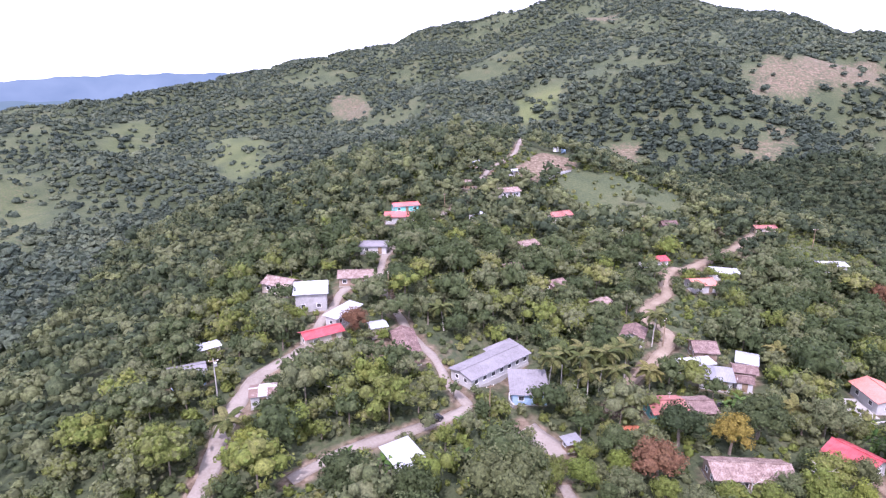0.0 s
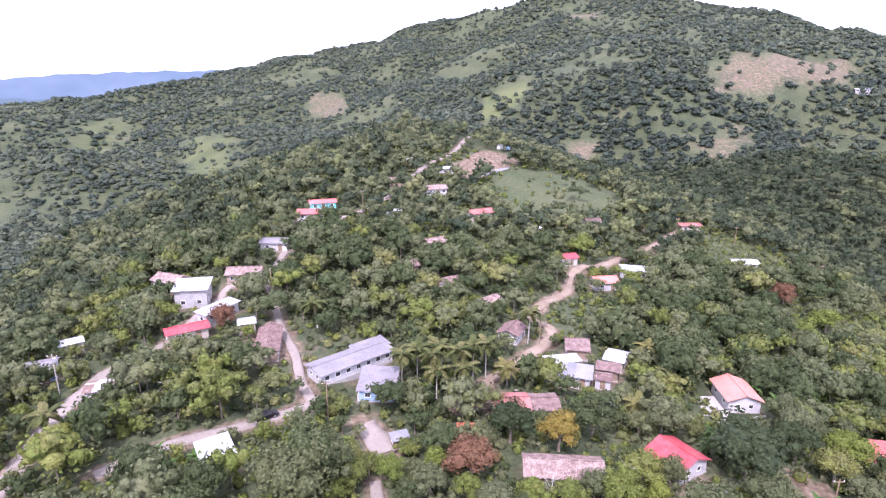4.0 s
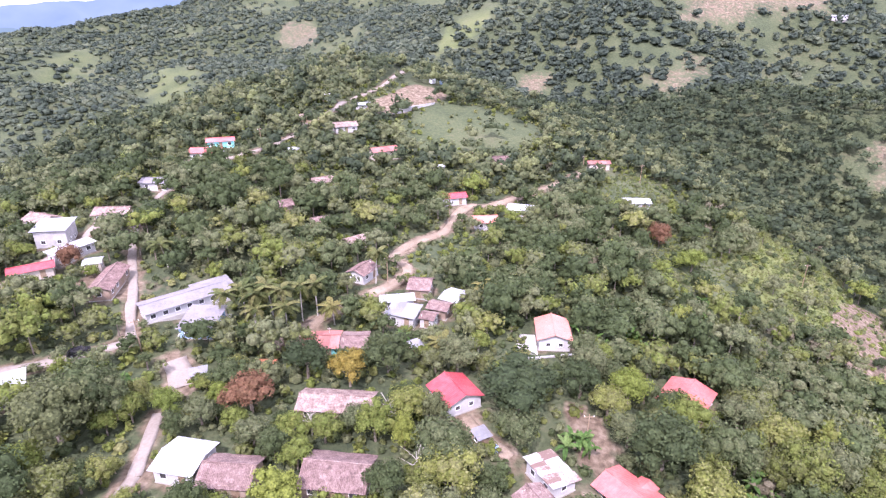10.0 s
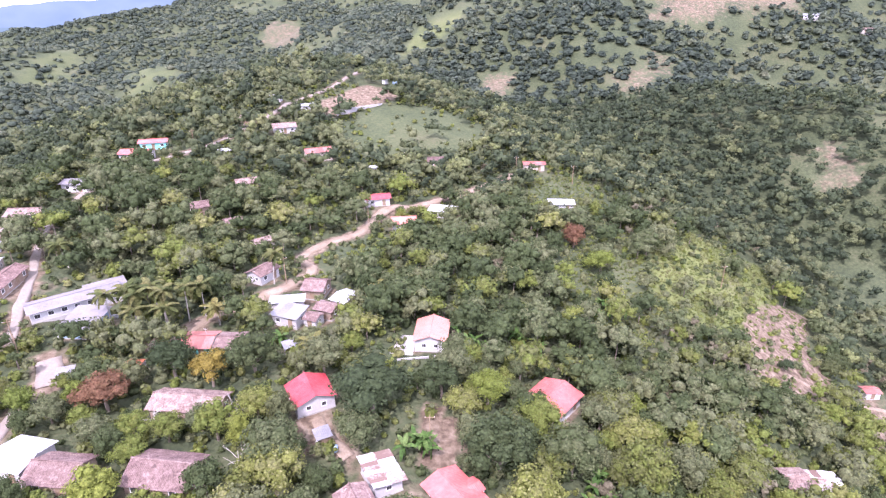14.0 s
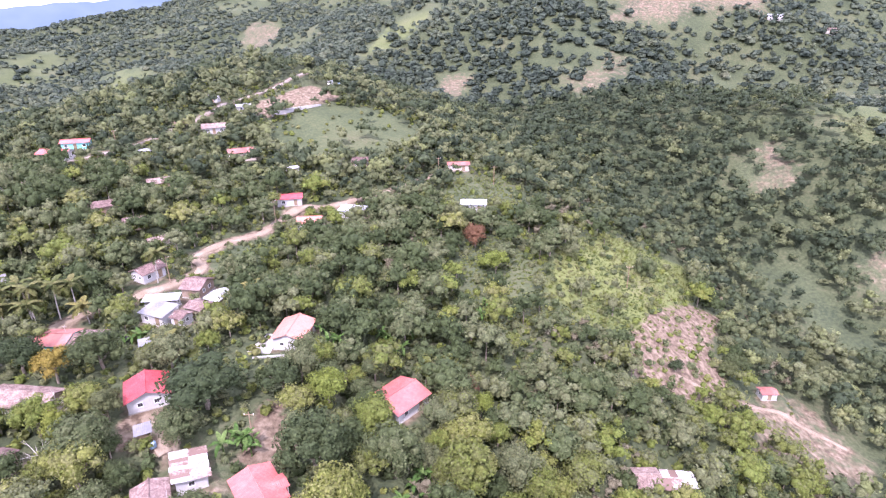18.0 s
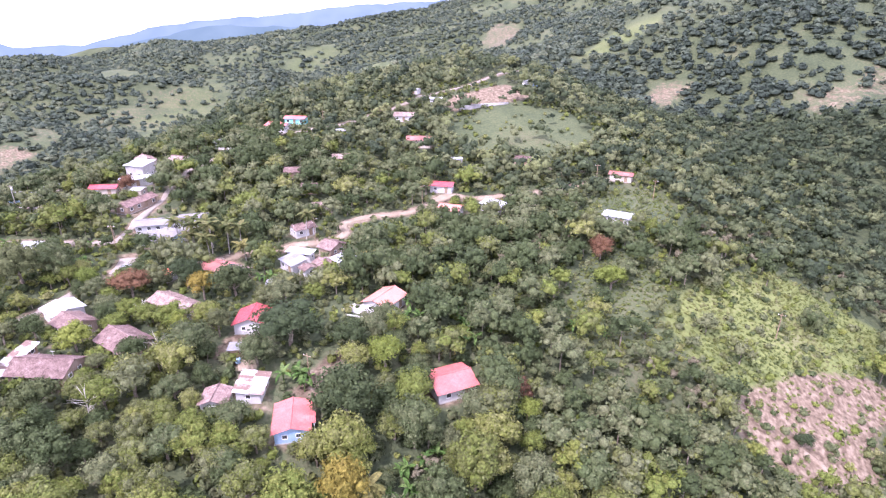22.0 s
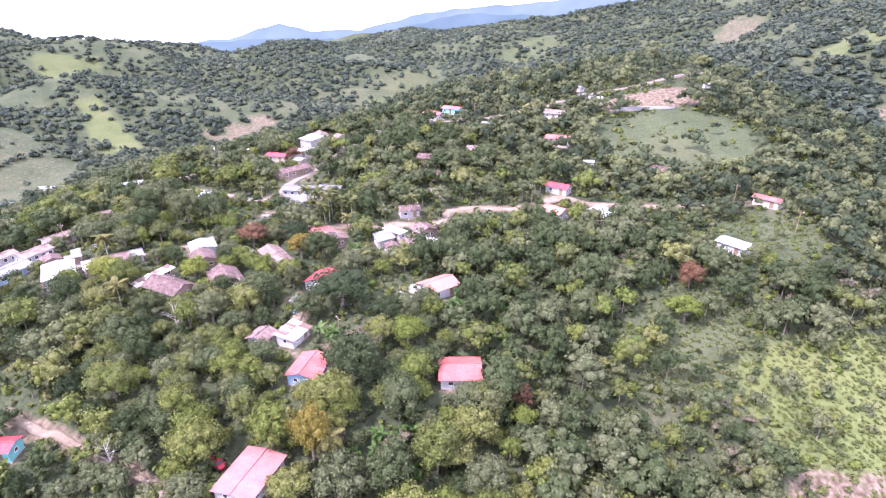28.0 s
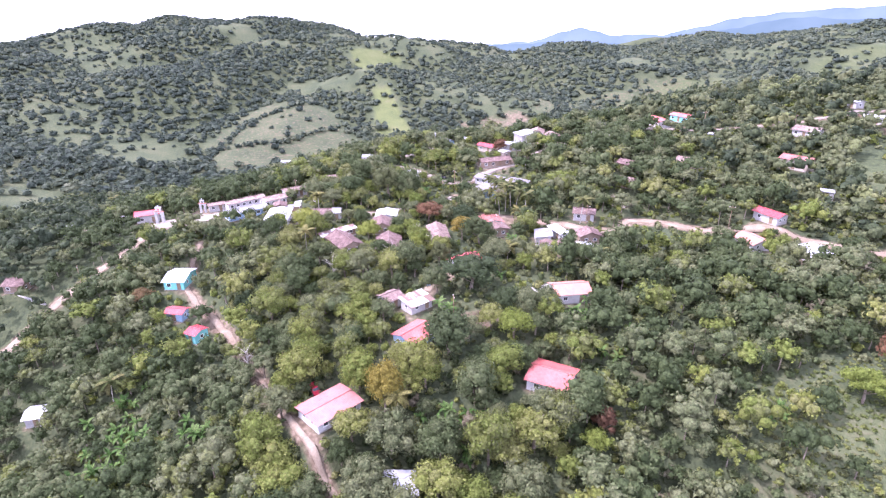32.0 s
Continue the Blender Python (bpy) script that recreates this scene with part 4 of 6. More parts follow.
def house(x, y, z, a, l, w, roof="tile", wall="adobe", pitch=20, eave=2.8, porch=0, ridge="x", shed=False, hip=False, windows=None, label="", name="house", seed=0):
    rng = random.Random(seed + 7)
    ob = new(name)
    ob.matrix_basis = pose(x, y, z - 0.05, 0, 0, a + (90 if ridge == "y" else 0))
    if ridge == "y":
        l, w = w, l
    tagged(ob, label, "school" if name.startswith("school") else "house" if "house" in name or "building" in name else name.replace("_", " "))
    over = 0.55 if l > 5 else 0.35
    t = 0.18
    hl, hw = l / 2 - over, w / 2 - over
    tan = math.tan(radians(pitch))
    rise = hw * tan * (2 if shed else 1)
    # plinth, walls with gables
    part("plinth", Build().box(-hl - 0.12, -hw - 0.12, -1.6, hl + 0.12, hw + 0.12, 0.22), M["concrete"], ob)
    for sy in (-1, 1):
        top = eave if not (shed and sy > 0) else eave + rise
        part("wall", Build().box(-hl, min(sy * hw, sy * (hw - t)), 0.22, hl, max(sy * hw, sy * (hw - t)), top), M[wall], ob)
    for sx in (-1, 1):
        x0, x1 = sorted((sx * hl, sx * (hl - t)))
        pr = [(-hw + t, 0.22), (hw - t, 0.22), (hw - t, eave + (rise if shed else 0))] + ([(0, eave + rise)] if not (shed or hip) else []) + [(-hw + t, eave)]
        b = Build()
        k = len(pr)
        b.add([(xx, q[0], q[1]) for xx in (x0, x1) for q in pr], [tuple(range(k))[::-1], tuple(range(k, 2 * k))] + [(i, (i + 1) % k, k + (i + 1) % k, k + i) for i in range(k)])
        part("gable_wall" if not (shed or hip) else "wall", b, M[wall], ob)
    # roof
    tiled = roof.startswith("tile")
    rp, amp, th, sag = (0.27, 0.045, 0.07, 0.06) if tiled else (0.3, 0.022, 0.03, 0.0 if roof != "rust" else 0.03)
    zr = eave + rise + 0.08
    s1 = (w / 2) / math.cos(radians(pitch))
    if shed:
        s = w / math.cos(radians(pitch))
        pieces = max(1, int(round(l / 1.9))) if not tiled else 1
        if roof == "rust":
            short = max(3, int(round(l / 0.95)))
            for i in range(short):
                for k in (0, 1):
                    wd, run = l / short, s * (0.56 if k else 0.52)
                    q = slope_pose(w / 2 + rng.uniform(-0.12, 0.12), eave + rise + over * tan + 0.1 - 0.035 * k + rng.uniform(0, 0.03), pitch, 0) @ pose(-l / 2 + wd * (i + 0.5), -k * s * 0.48, 0, 0, 0, rng.uniform(-3, 3))
                    part("roof_sheet", sheet(wd + 0.1, run, rp, amp, th, 2, sag, seed + i), M[roof], ob, at=q)
            pieces = 0
        for i in range(pieces):
            wd = l / pieces
            q = slope_pose(w / 2, eave + rise + over * tan + 0.06 + (i % 2) * 0.02, pitch, 0) @ pose(-l / 2 + wd * (i + 0.5), 0, 0)
            part("roof_sheet", sheet(wd + 0.06, s + rng.uniform(-0.1, 0.15), rp, amp, th, 4, sag, seed + i), M[roof], ob, at=q)
    elif hip:
        rl = max(0.6, l - w)
        z0, z1 = eave - over * tan + 0.06, eave + rise + 0.06
        L2, W2 = l / 2, w / 2
        c = [(-L2, -W2, z0), (L2, -W2, z0), (L2, W2, z0), (-L2, W2, z0), (-rl / 2, 0, z1), (rl / 2, 0, z1)]
        for nm, f in (("roof_slope", (0, 1, 5, 4)), ("roof_slope", (2, 3, 4, 5)), ("hip_end", (1, 2, 5)), ("hip_end", (3, 0, 4))):
            vs = [Vector(c[i]) for i in f]
            nn = (vs[1] - vs[0]).cross(vs[2] - vs[0]).normalized() * 0.06
            k = len(vs)
            part(nm, Build().add([v + nn for v in vs] + list(vs), [tuple(range(k)), tuple(range(k, 2 * k))[::-1]] + [(i, k + i, k + (i + 1) % k, (i + 1) % k) for i in range(k)]), M[roof], ob)
        for (i, j) in ((4, 5), (0, 4), (1, 5), (2, 5), (3, 4)):
            p, q = Vector(c[i]), Vector(c[j])
            part("ridge_cap", Build().tube([(*(p + Vector((0, 0, 0.06))), 0.11), (*(q + Vector((0, 0, 0.06))), 0.11)], 6), M[roof], ob)
    else:
        for turn in (0, 180):
            pieces = max(1, int(round(l / 1.9))) if not tiled else 1
            for i in range(pieces):
                wd = l / pieces
                q = slope_pose(0, zr - 0.02 + (i % 2) * 0.012, pitch, turn) @ pose(-l / 2 + wd * (i + 0.5), 0, 0)
                part("roof_slope" if tiled else "roof_sheet", sheet(wd + (0.06 if pieces > 1 else 0), s1 + (rng.uniform(-0.06, 0.1) if roof == "rust" else 0), rp, amp, th, 5 if tiled else 2, sag, seed * 3 + i + turn), M[roof], ob, at=q)
        b = Build().tube([(-l / 2 - 0.03, 0, zr + 0.02, 0.12), (l / 2 + 0.03, 0, zr + 0.02, 0.12)], 7)
        part("ridge_cap", b, M[roof], ob)
    if porch:
        # a small cross gable over the entrance
        pw, pl = 3.4, w / 2 + 0.7
        drop = eave + rise - 0.5
        for turn in (90, -90):
            q = pose(0.8, porch * pl / 2, drop + 0.08, 0, 0, turn) @ pose(0, 0, 0, 15, 0, 0)
            part("porch_roof", sheet(pl, pw / 2 / math.cos(radians(15)), rp, amp, th, 2, 0, abs(seed + turn)), M[roof], ob, at=q)
        for sx in (-1, 1):
            part("porch_post", Build().box(0.8 + sx * 1.4 - 0.07, porch * (pl - 0.3) - 0.07, 0, 0.8 + sx * 1.4 + 0.07, porch * (pl - 0.3) + 0.07, drop - 0.4), M["white_paint"], ob)
    # openings
    count = windows or max(1, int(l / 3.2))
    for sy, turn in ((-1, 180), (1, 0)):
        for i in range(count):
            xx = -hl + (i + 0.5) * 2 * hl / count
            if i == count // 2 and sy < 0 and not windows:
                opening(ob, xx, sy * (hw + 0.002), 0.24, 0.95, 2.0, turn, "door")
            else:
                opening(ob, xx, sy * (hw + 0.002), 1.15, 1.05, 0.95, turn, "window")
            if eave > 5:
                opening(ob, xx, sy * (hw + 0.002), 3.9, 1.1, 1.0, turn, "window")
    for sx, turn in ((-1, 90), (1, -90)):
        for yy in ((-hw * 0.4, hw * 0.4) if hw > 2.4 else (0,)):
            opening(ob, sx * (hl + 0.002), yy, 1.2, 0.85, 0.8, turn, "window")
    return ob


for i, (x, y, z, a, l, w, more) in enumerate(HOUSES):
    house(x, y, z, a, l, w, seed=i, **more)

# ---------------------------------------------------------------- plants


def icosphere():
    b = bmesh.new()
    bmesh.ops.create_icosphere(b, subdivisions=1, radius=1)
    v, f = np.array([q.co[:] for q in b.verts]), np.array([[q.index for q in p.verts] for p in b.faces])
    b.free()
    return v, f


ICO_V, ICO_F = icosphere()
ICO_F = ICO_F[ICO_V[ICO_F][:, :, 2].mean(1) > -0.5]  # crowns are open underneath


def crown(seed, lobes, cards, size, tall=0.8, core=0.74):
    """A crown of unit radius round the origin: a dome of rounded boughs carrying leaf clumps. Gives corners and faces of four (a core face repeats a corner)."""
    r = np.random.default_rng(seed)
    cen, rad, out = [np.array([0, 0, 0.05])], [0.66], [np.array([0, 0, 1.0])]
    turn = r.uniform(0, 6.28)
    for i in range(lobes - 1):
        h = 1 - (i + r.uniform(0.2, 0.8)) / (lobes - 1) * 1.3
        a, q = turn + 2.4 * i + r.uniform(-0.3, 0.3), math.sqrt(max(0.0, 1 - h * h))
        d = np.array([q * math.cos(a), q * math.sin(a), h])
        cen.append(d * r.uniform(0.42, 0.8) * np.array([1, 1, tall]))
        rad.append(r.uniform(0.6, 1.2) * (0.4 if lobes > 7 else 0.46))
        out.append(d)
    vs, fs, o = [], [], 0
    for c, q in zip(cen, rad):
        v = ICO_V * (q * core) * r.uniform(0.85, 1.12, (len(ICO_V), 1)) * np.array([1, 1, tall]) + c
        vs.append(v)
        fs.append(np.concatenate([ICO_F, ICO_F[:, 2:3]], 1) + o)
        o += len(v)
    if cards:
        w = np.array(rad) ** 2
        w[0] *= 0.35 if lobes > 1 else 1
        pick = r.choice(len(cen), cards, p=w / w.sum())
        d = r.normal(size=(cards, 3)) + 0.9 * np.array(out)[pick]
        d[:, 2] += 0.15
        d /= np.linalg.norm(d, axis=1)[:, None]
        C, R = np.array(cen)[pick], np.array(rad)[pick]
        pos = C + d * (R * r.uniform(0.78, 1.24, cards))[:, None] * np.array([1, 1, tall])
        nrm = d + r.normal(size=(cards, 3)) * 0.6
        nrm /= np.linalg.norm(nrm, axis=1)[:, None]
        t1 = np.cross(nrm, r.normal(size=(cards, 3)))
        t1 /= np.linalg.norm(t1, axis=1)[:, None]
        t2 = np.cross(nrm, t1)
        s = (size * r.uniform(0.55, 1.3, cards))[:, None]
        k = [pos + t1 * s * 1.1, pos + t2 * s * 0.75 + nrm * s * 0.2, pos - t1 * s, pos - t2 * s * 0.8 + nrm * s * 0.15]
        vs.append(np.stack(k, 1).reshape(-1, 3))
        fs.append(np.arange(cards * 4).reshape(-1, 4) + o)
    return np.concatenate(vs), np.concatenate(fs)


def split_faces(v, f):
    """Triangles of a four-corner face list whose core faces repeat a corner."""
    a = f[:, [0, 1, 2]]
    quad = f[:, 2] != f[:, 3]
    return np.concatenate([a, f[quad][:, [0, 2, 3]]])


def stamp(templates, spots, name, mat, smooth=False):
    """One mesh of many plants: spots hold x, y, z, radius, height factor, turn, tint."""
    V, F, T, o = [], [], [], 0
    which = np.arange(len(spots)) % len(templates)
    for k, (v, f) in enumerate(templates):
        s = spots[which == k]
        if not len(s):
            continue
        c, d = np.cos(s[:, 5])[:, None], np.sin(s[:, 5])[:, None]
        x = s[:, 0:1] + s[:, 3:4] * (v[None, :, 0] * c - v[None, :, 1] * d)
        y = s[:, 1:2] + s[:, 3:4] * (v[None, :, 0] * d + v[None, :, 1] * c)
        z = s[:, 2:3] + (s[:, 3] * s[:, 4])[:, None] * v[None, :, 2]
        V.append(np.stack([x, y, z], -1).reshape(-1, 3))
        F.append((f[None] + (np.arange(len(s)) * len(v))[:, None, None] + o).reshape(-1, 3))
        T.append(np.repeat(s[:, 6], len(v)))
        o += len(s) * len(v)
    return big_mesh(name, np.concatenate(V), np.concatenate(F), mat, np.concatenate(T), smooth)


def scatter(x0, x1, y0, y1, step, seed, loose=0.38):
    r = np.random.default_rng(seed)
    gx, gy = np.meshgrid(np.arange(x0, x1, step), np.arange(y0, y1, step))
    x = (gx + (np.arange(gx.shape[0]) % 2)[:, None] * step / 2 + r.uniform(-loose, loose, gx.shape) * step).ravel()
    y = (gy + r.uniform(-loose, loose, gx.shape) * step).ravel()
    return x, y, r


def house_gap(x, y):
    """Distance to the nearest house outline."""
    best = np.full(np.shape(x), 1e9)
    for px, py, c, s, hl, hw, _ in PADS:
        u, v = (x - px) * c + (y - py) * s, -(x - px) * s + (y - py) * c
        best = np.minimum(best, np.hypot(np.maximum(np.abs(u) - hl, 0), np.maximum(np.abs(v) - hw, 0)))
    return best


OPEN_YARDS = {(98, 106), (76, 84), (123, 92), (103, 65), (-2, 82), (91, 68), (78, 181), (88, 167), (101, 177), (-66, 34), (-62, 50), (-39, 67), (-22, 59), (-38, 150), (-18, 150), (-47, 107), (52, 3), (14, 19), (6, 28), (0, 18), (-2, 7), (-8, -20), (-7, 194), (-6, 204), (36, 231), (53, 212), (20, 235), (98, 216), (137, 216), (142, 183), (23, 106), (74, 115), (71, 111), (64, 118), (77, 120), (-28, 140), (-18, 130), (-22, 120), (-3, 118), (-14, 170), (16, 114), (34, 68), (27, 44), (27, 32), (69, 125), (54, 131), (65, 112)}
WINDING = [(q[0][1:9], *q[1:]) for q in ROADS if "winding" in q[3]] + ROADS[:2] + [(q[0][9:], *q[1:]) for q in ROADS if "climbing" in q[3]] + [q for q in ROADS if "between old" in q[3] or "yard in front" in q[3] or "house rows" in q[3] or "church" in q[3]]


def front_gap(x, y):
    """Distance to the strip of open yard on the valley side of each house, south-east of it."""
    best = np.full(np.shape(x), 1e9)
    for px, py, c, s, hl, hw, _ in PADS:
        if (round(px), round(py)) not in OPEN_YARDS:
            continue
        r = max(hl, hw)
        best = np.minimum(best, np.hypot(x - px - 0.4 * r, y - py + 0.9 * (r + 1.5)) - r * 0.42)
    return best


STANDS = []  # places kept free for single plants: x, y, radius


def stand(x, y, r):
    STANDS.append((x, y, r))
    return x, y


SPECIAL = []


def special(x, y, r, leaf, label, squash=1.0):
    SPECIAL.append((*stand(x, y, r), r, leaf, label, squash))


special(40.1, 81, 4.6, "leaf_rust", "tree with rust-red flowering crown by the lane", 0.8)
special(26.4, 79, 2.8, "leaf_lime", "bright lime-green tree by the lane")
special(34.0, 82.5, 2.3, "leaf_lime", "small lime-green tree beside a yard")
special(56.4, 88.5, 3.6, "leaf_gold", "yellowing tree behind a tiled house", 1.1)
special(67.6, 71.5, 2.3, "leaf_lime", "slender lime-green tree between houses", 1.5)
special(120.7, 55.5, 4.3, "leaf_gold", "tall golden-leaved tree above a pink roof", 1.5)
special(141.0, 158.5, 3.4, "leaf_rust", "rust-red tree on the pasture")
special(87.8, 83.0, 7.2, "leaf_deep", "very large dark green spreading tree", 0.66)
special(100.5, 88.5, 4.0, "leaf_deep", "tall dark green tree on the slope", 1.0)
special(146.5, 146.5, 4.4, "leaf_lime", "bright green spreading tree on open grass", 0.8)
special(-27.4, 82.5, 2.8, "leaf_lime", "lime-green tree beside the concrete road")
special(110.3, 71.5, 6.0, "leaf_deep", "very large green tree with dense crown", 0.95)
special(49.6, 59.8, 3.9, "leaf_lime", "olive-green tree between tiled roofs", 0.85)
special(109.4, 87.4, 4.0, "leaf_lime", "bright green tree near a red roof", 1.1)
special(136.5, 97.0, 2.9, "leaf_rust", "small reddish-brown tree near a red roof")
special(139.5, 93.5, 2.9, "leaf_lime", "yellow-green tree on the lower slope")
special(65.0, 57.4, 1.7, "leaf_lime", "small round yellow-green tree")
special(-14.8, 123.6, 3.0, "leaf_rust", "dark red flowering tree beside a red roof", 1.1)
special(58.6, -6.3, 3.2, "leaf_rust", "brownish tree near a turquoise house")
special(75.5, 24.0, 3.0, "leaf_deep", "dark green tree beside the track")
special(38.0, 41.0, 4.8, "leaf_lime", "large olive tree beside a long tiled house", 0.9)
special(61.5, 44.0, 4.0, "leaf_deep", "grey-green tree in front of a tiled house", 0.9)
special(63.5, 92.0, 5.2, "leaf_deep", "broad dark green tree between houses", 0.9)
special(48.0, 91.0, 4.4, "leaf_deep", "dark green tree between tiled houses", 0.95)

special(72.4, 77.6, 3.0, "leaf_deep", "dark green tree before a red-roofed house", 1.05)
special(-10.5, 74.0, 4.6, "leaf_deep", "very large spreading tree above a lane", 0.95)
special(13.0, 71.0, 6.0, "leaf_deep", "large old green tree on the village slope", 0.95)
special(195.8, 129.6, 2.2, "leaf_deep", "small dark green shrub tree on bare earth", 0.7)
special(219, 141.5, 3.8, "leaf_deep", "dark green clump of trees on bare earth", 0.75)
special(214.5, 137, 3.0, "leaf_deep", "dark green clump of trees on bare earth", 0.75)
special(251, 156, 4.6, "leaf_deep", "dark spreading tree in the hollow", 0.8)
stand(74, 6.5, 3.5)
stand(85, 13, 3.5)
stand(60, 2.5, 3.5)
stand(97.5, 96.8, 4.5)
stand(91.5, 102.5, 4.5)
stand(87.5, 100.0, 4.0)
stand(93.5, 96.5, 4.0)
stand(9.5, 43.6, 2.5)
stand(12, 39, 2.5)
stand(126.5, 84.5, 3.0)
stand(104.5, 58.5, 2.5)
stand(122.5, 39.5, 3.5)
stand(79.5, 78.5, 2.5)

PALMS = []
for px, py, ph, gold in ((27.2, 107.2, 8.5, 0), (33.2, 106.6, 9, 0), (38.4, 108.8, 9.5, 0), (42.6, 111.1, 9, 0), (30.5, 109.5, 8.5, 0), (36.0, 111.5, 9, 0), (40.5, 106.0, 7.5, 0), (45.6, 113.2, 8.5, 0), (34.5, 103.6, 7, 0), (51.6, 40.4, 7, 1), (50.0, 110.0, 5.0, 1), (74.7, 97.4, 4.2, 1), (124.2, 57.5, 8.0, 1), (89.3, -7.8, 7.5, 0), (57.5, 128.0, 8.5, 0), (18.0, 45.0, 6.0, 1), (-31.5, 86.0, 5.0, 0), (6.0, 128.0, 6.5, 0), (84.0, 120.0, 5.0, 1), (-78.0, -44.0, 8, 0), (-74.0, -32.0, 8, 0), (-80.0, -55.0, 8, 0)):
    PALMS.append((*stand(px, py, 2.6), ph, gold))

BANANAS = []
_r = random.Random(11)
for bx, by, br, bn in ((102, -4, 13, 30), (109, 14, 5, 8), (117, 108, 6, 9), (97, 74, 3, 7), (125, 67, 4, 6), (143, 127, 5, 6), (65, 103, 3, 4), (107, 104, 5, 6), (12, 84, 5, 6), (84, 91, 3, 4), (132, 72, 5, 6), (-8, 80, 4, 5)):
    for _k in range(bn):
        BANANAS.append(stand(bx + _r.gauss(0, br * 0.5), by + _r.gauss(0, br * 0.5), 0.9))


def woods_tint(x, y, r):
    big = 0.5 + 0.25 * np.sin(x / 43 + 1.3 * np.sin(y / 57)) + 0.25 * np.sin(y / 37 + 1.1 * np.sin(x / 71))
    east = np.clip((x - 120) / 50, 0, 1) * np.clip((230 - y) / 60, 0, 1) * (y > 20)
    shade = 0.22 * np.clip((130 - x) / 30, 0, 1) * np.clip((38 - y) / 25, 0, 1)  # darker trees below the track
    # ravine tint lowered for its dark trees and the cloud shadow over them
    return np.clip(0.16 + 0.3 * big - shade - 0.46 * dark_shadowed_woods(x, y) + 0.16 * east + r.normal(0, 0.28, x.shape), 0, 1)


NEAR = (-130, 330, -90, 340)
HEART = (-60, 225, -40, 190)
CROWNS, MIDS, LOWS, BUSHES = [], [], [], []
for i in range(12):
    v, f = crown(20 + i, 8 + i % 4, 230, 0.085, 0.66 + 0.1 * (i % 5))
    CROWNS.append((v, split_faces(v, f)))
for i in range(8):
    v, f = crown(40 + i, 4, 36, 0.165, 0.72 + 0.08 * (i % 4), 0.8)
    MIDS.append((v, split_faces(v, f)))
    v, f = crown(60 + i, 1, 6, 0.38, 0.8, 1.05)
    LOWS.append((v, split_faces(v, f)))
    v, f = crown(80 + i, 1, 15, 0.29, 0.85, 0.9)
    BUSHES.append((v, split_faces(v, f)))


def inside(x, y, box):
    return (x > box[0]) & (x < box[1]) & (y > box[2]) & (y < box[3])


def grove(x, y, r, mean, spread_, keep_out):
    _, keep_tree, _ = cover(x, y)
    rad = np.clip(r.lognormal(mean, spread_, x.shape), 1.6, 5.0)
    yard = (front_gap(x, y) < rad * 0.3) | (road_distance(x - 1.5, y + 5, WINDING) < 4.0) | (road_distance(x, y, WINDING) < 2.0)
    rad = np.where(yard, r.uniform(1.4, 2.4, x.shape), rad)
    open_gap = np.full(x.shape, 1e9)
    for px, py, c, s, hl, hw, _ in PADS:
        if (round(px), round(py)) in OPEN_YARDS:
            open_gap = np.minimum(open_gap, np.hypot(x - px, y - py) - max(hl, hw))
    ok = (open_gap > rad * 0.7) & (r.uniform(0, 1, x.shape) < keep_tree) & (road_distance(x, y) > np.where(((y > 122) & (x < 45)) | ((x > 88) & (y < 40)), -0.2, rad * 0.3)) & (house_gap(x, y) > rad * 0.46 + 0.2) & keep_out
    for sx, sy, sr in STANDS:
        ok &= np.hypot(x - sx, y - sy) > sr * 0.8 + rad * 0.5
    x, y, rad = x[ok], y[ok], rad[ok]
    lift = rad * r.uniform(0.7, 1.0, x.shape) + r.uniform(0.2, 1.8, x.shape)
    return np.stack([x, y, height(x, y) + lift, rad, r.uniform(0.8, 1.15, x.shape), r.uniform(0, 6.28, x.shape), woods_tint(x, y, r)], 1)


x, y, r = scatter(*HEART, 4.7, 3)
spots = grove(x, y, r, 1.13, 0.36, np.ones(x.shape, bool))
# low trees and hedges planted close before the houses
_g, garden = random.Random(31), []
for px, py, c, s, hl, hw, _ in PADS:
    if (round(px), round(py)) in OPEN_YARDS or not inside(px, py, (-50, 200, -20, 215)):
        continue
    per = int(1.5 + (hl + hw) * 0.5)
    for k in range(per):
        q = -0.15 * math.pi - 0.6 * math.pi * (k + _g.uniform(0.1, 0.9)) / per
        ex, ey = math.cos(q), math.sin(q)
        reach = min(hl / max(1e-6, abs(ex * c + ey * s)), hw / max(1e-6, abs(-ex * s + ey * c)))
        gr = _g.uniform(1.3, 2.4)
        gx_, gy_ = px + ex * (reach + gr * 0.75), py + ey * (reach + gr * 0.75)
        if float(house_gap(gx_, gy_)) > gr * 0.4 and float(road_distance(gx_, gy_)) > gr * 0.3:
            garden.append((gx_, gy_, ground_at(gx_, gy_) + gr * 0.75, gr, _g.uniform(0.8, 1.1), _g.uniform(0, 6), _g.uniform(0.1, 0.9)))
spots = np.concatenate([spots, np.array(garden)])
x, y, rad, squash, turn = spots[:, 0], spots[:, 1], spots[:, 3], spots[:, 4], spots[:, 5]

# the trees that the path passes nearest stand singly
mid = (x > -40) & (x < 200) & (y > 30) & (y < 130)
order = np.argsort(np.where(mid, np.hypot((x - 85) / 2.2, y - 60), 1e9))[:330]
single = np.zeros(len(x), bool)
single[order] = True
single[-len(garden):] = False


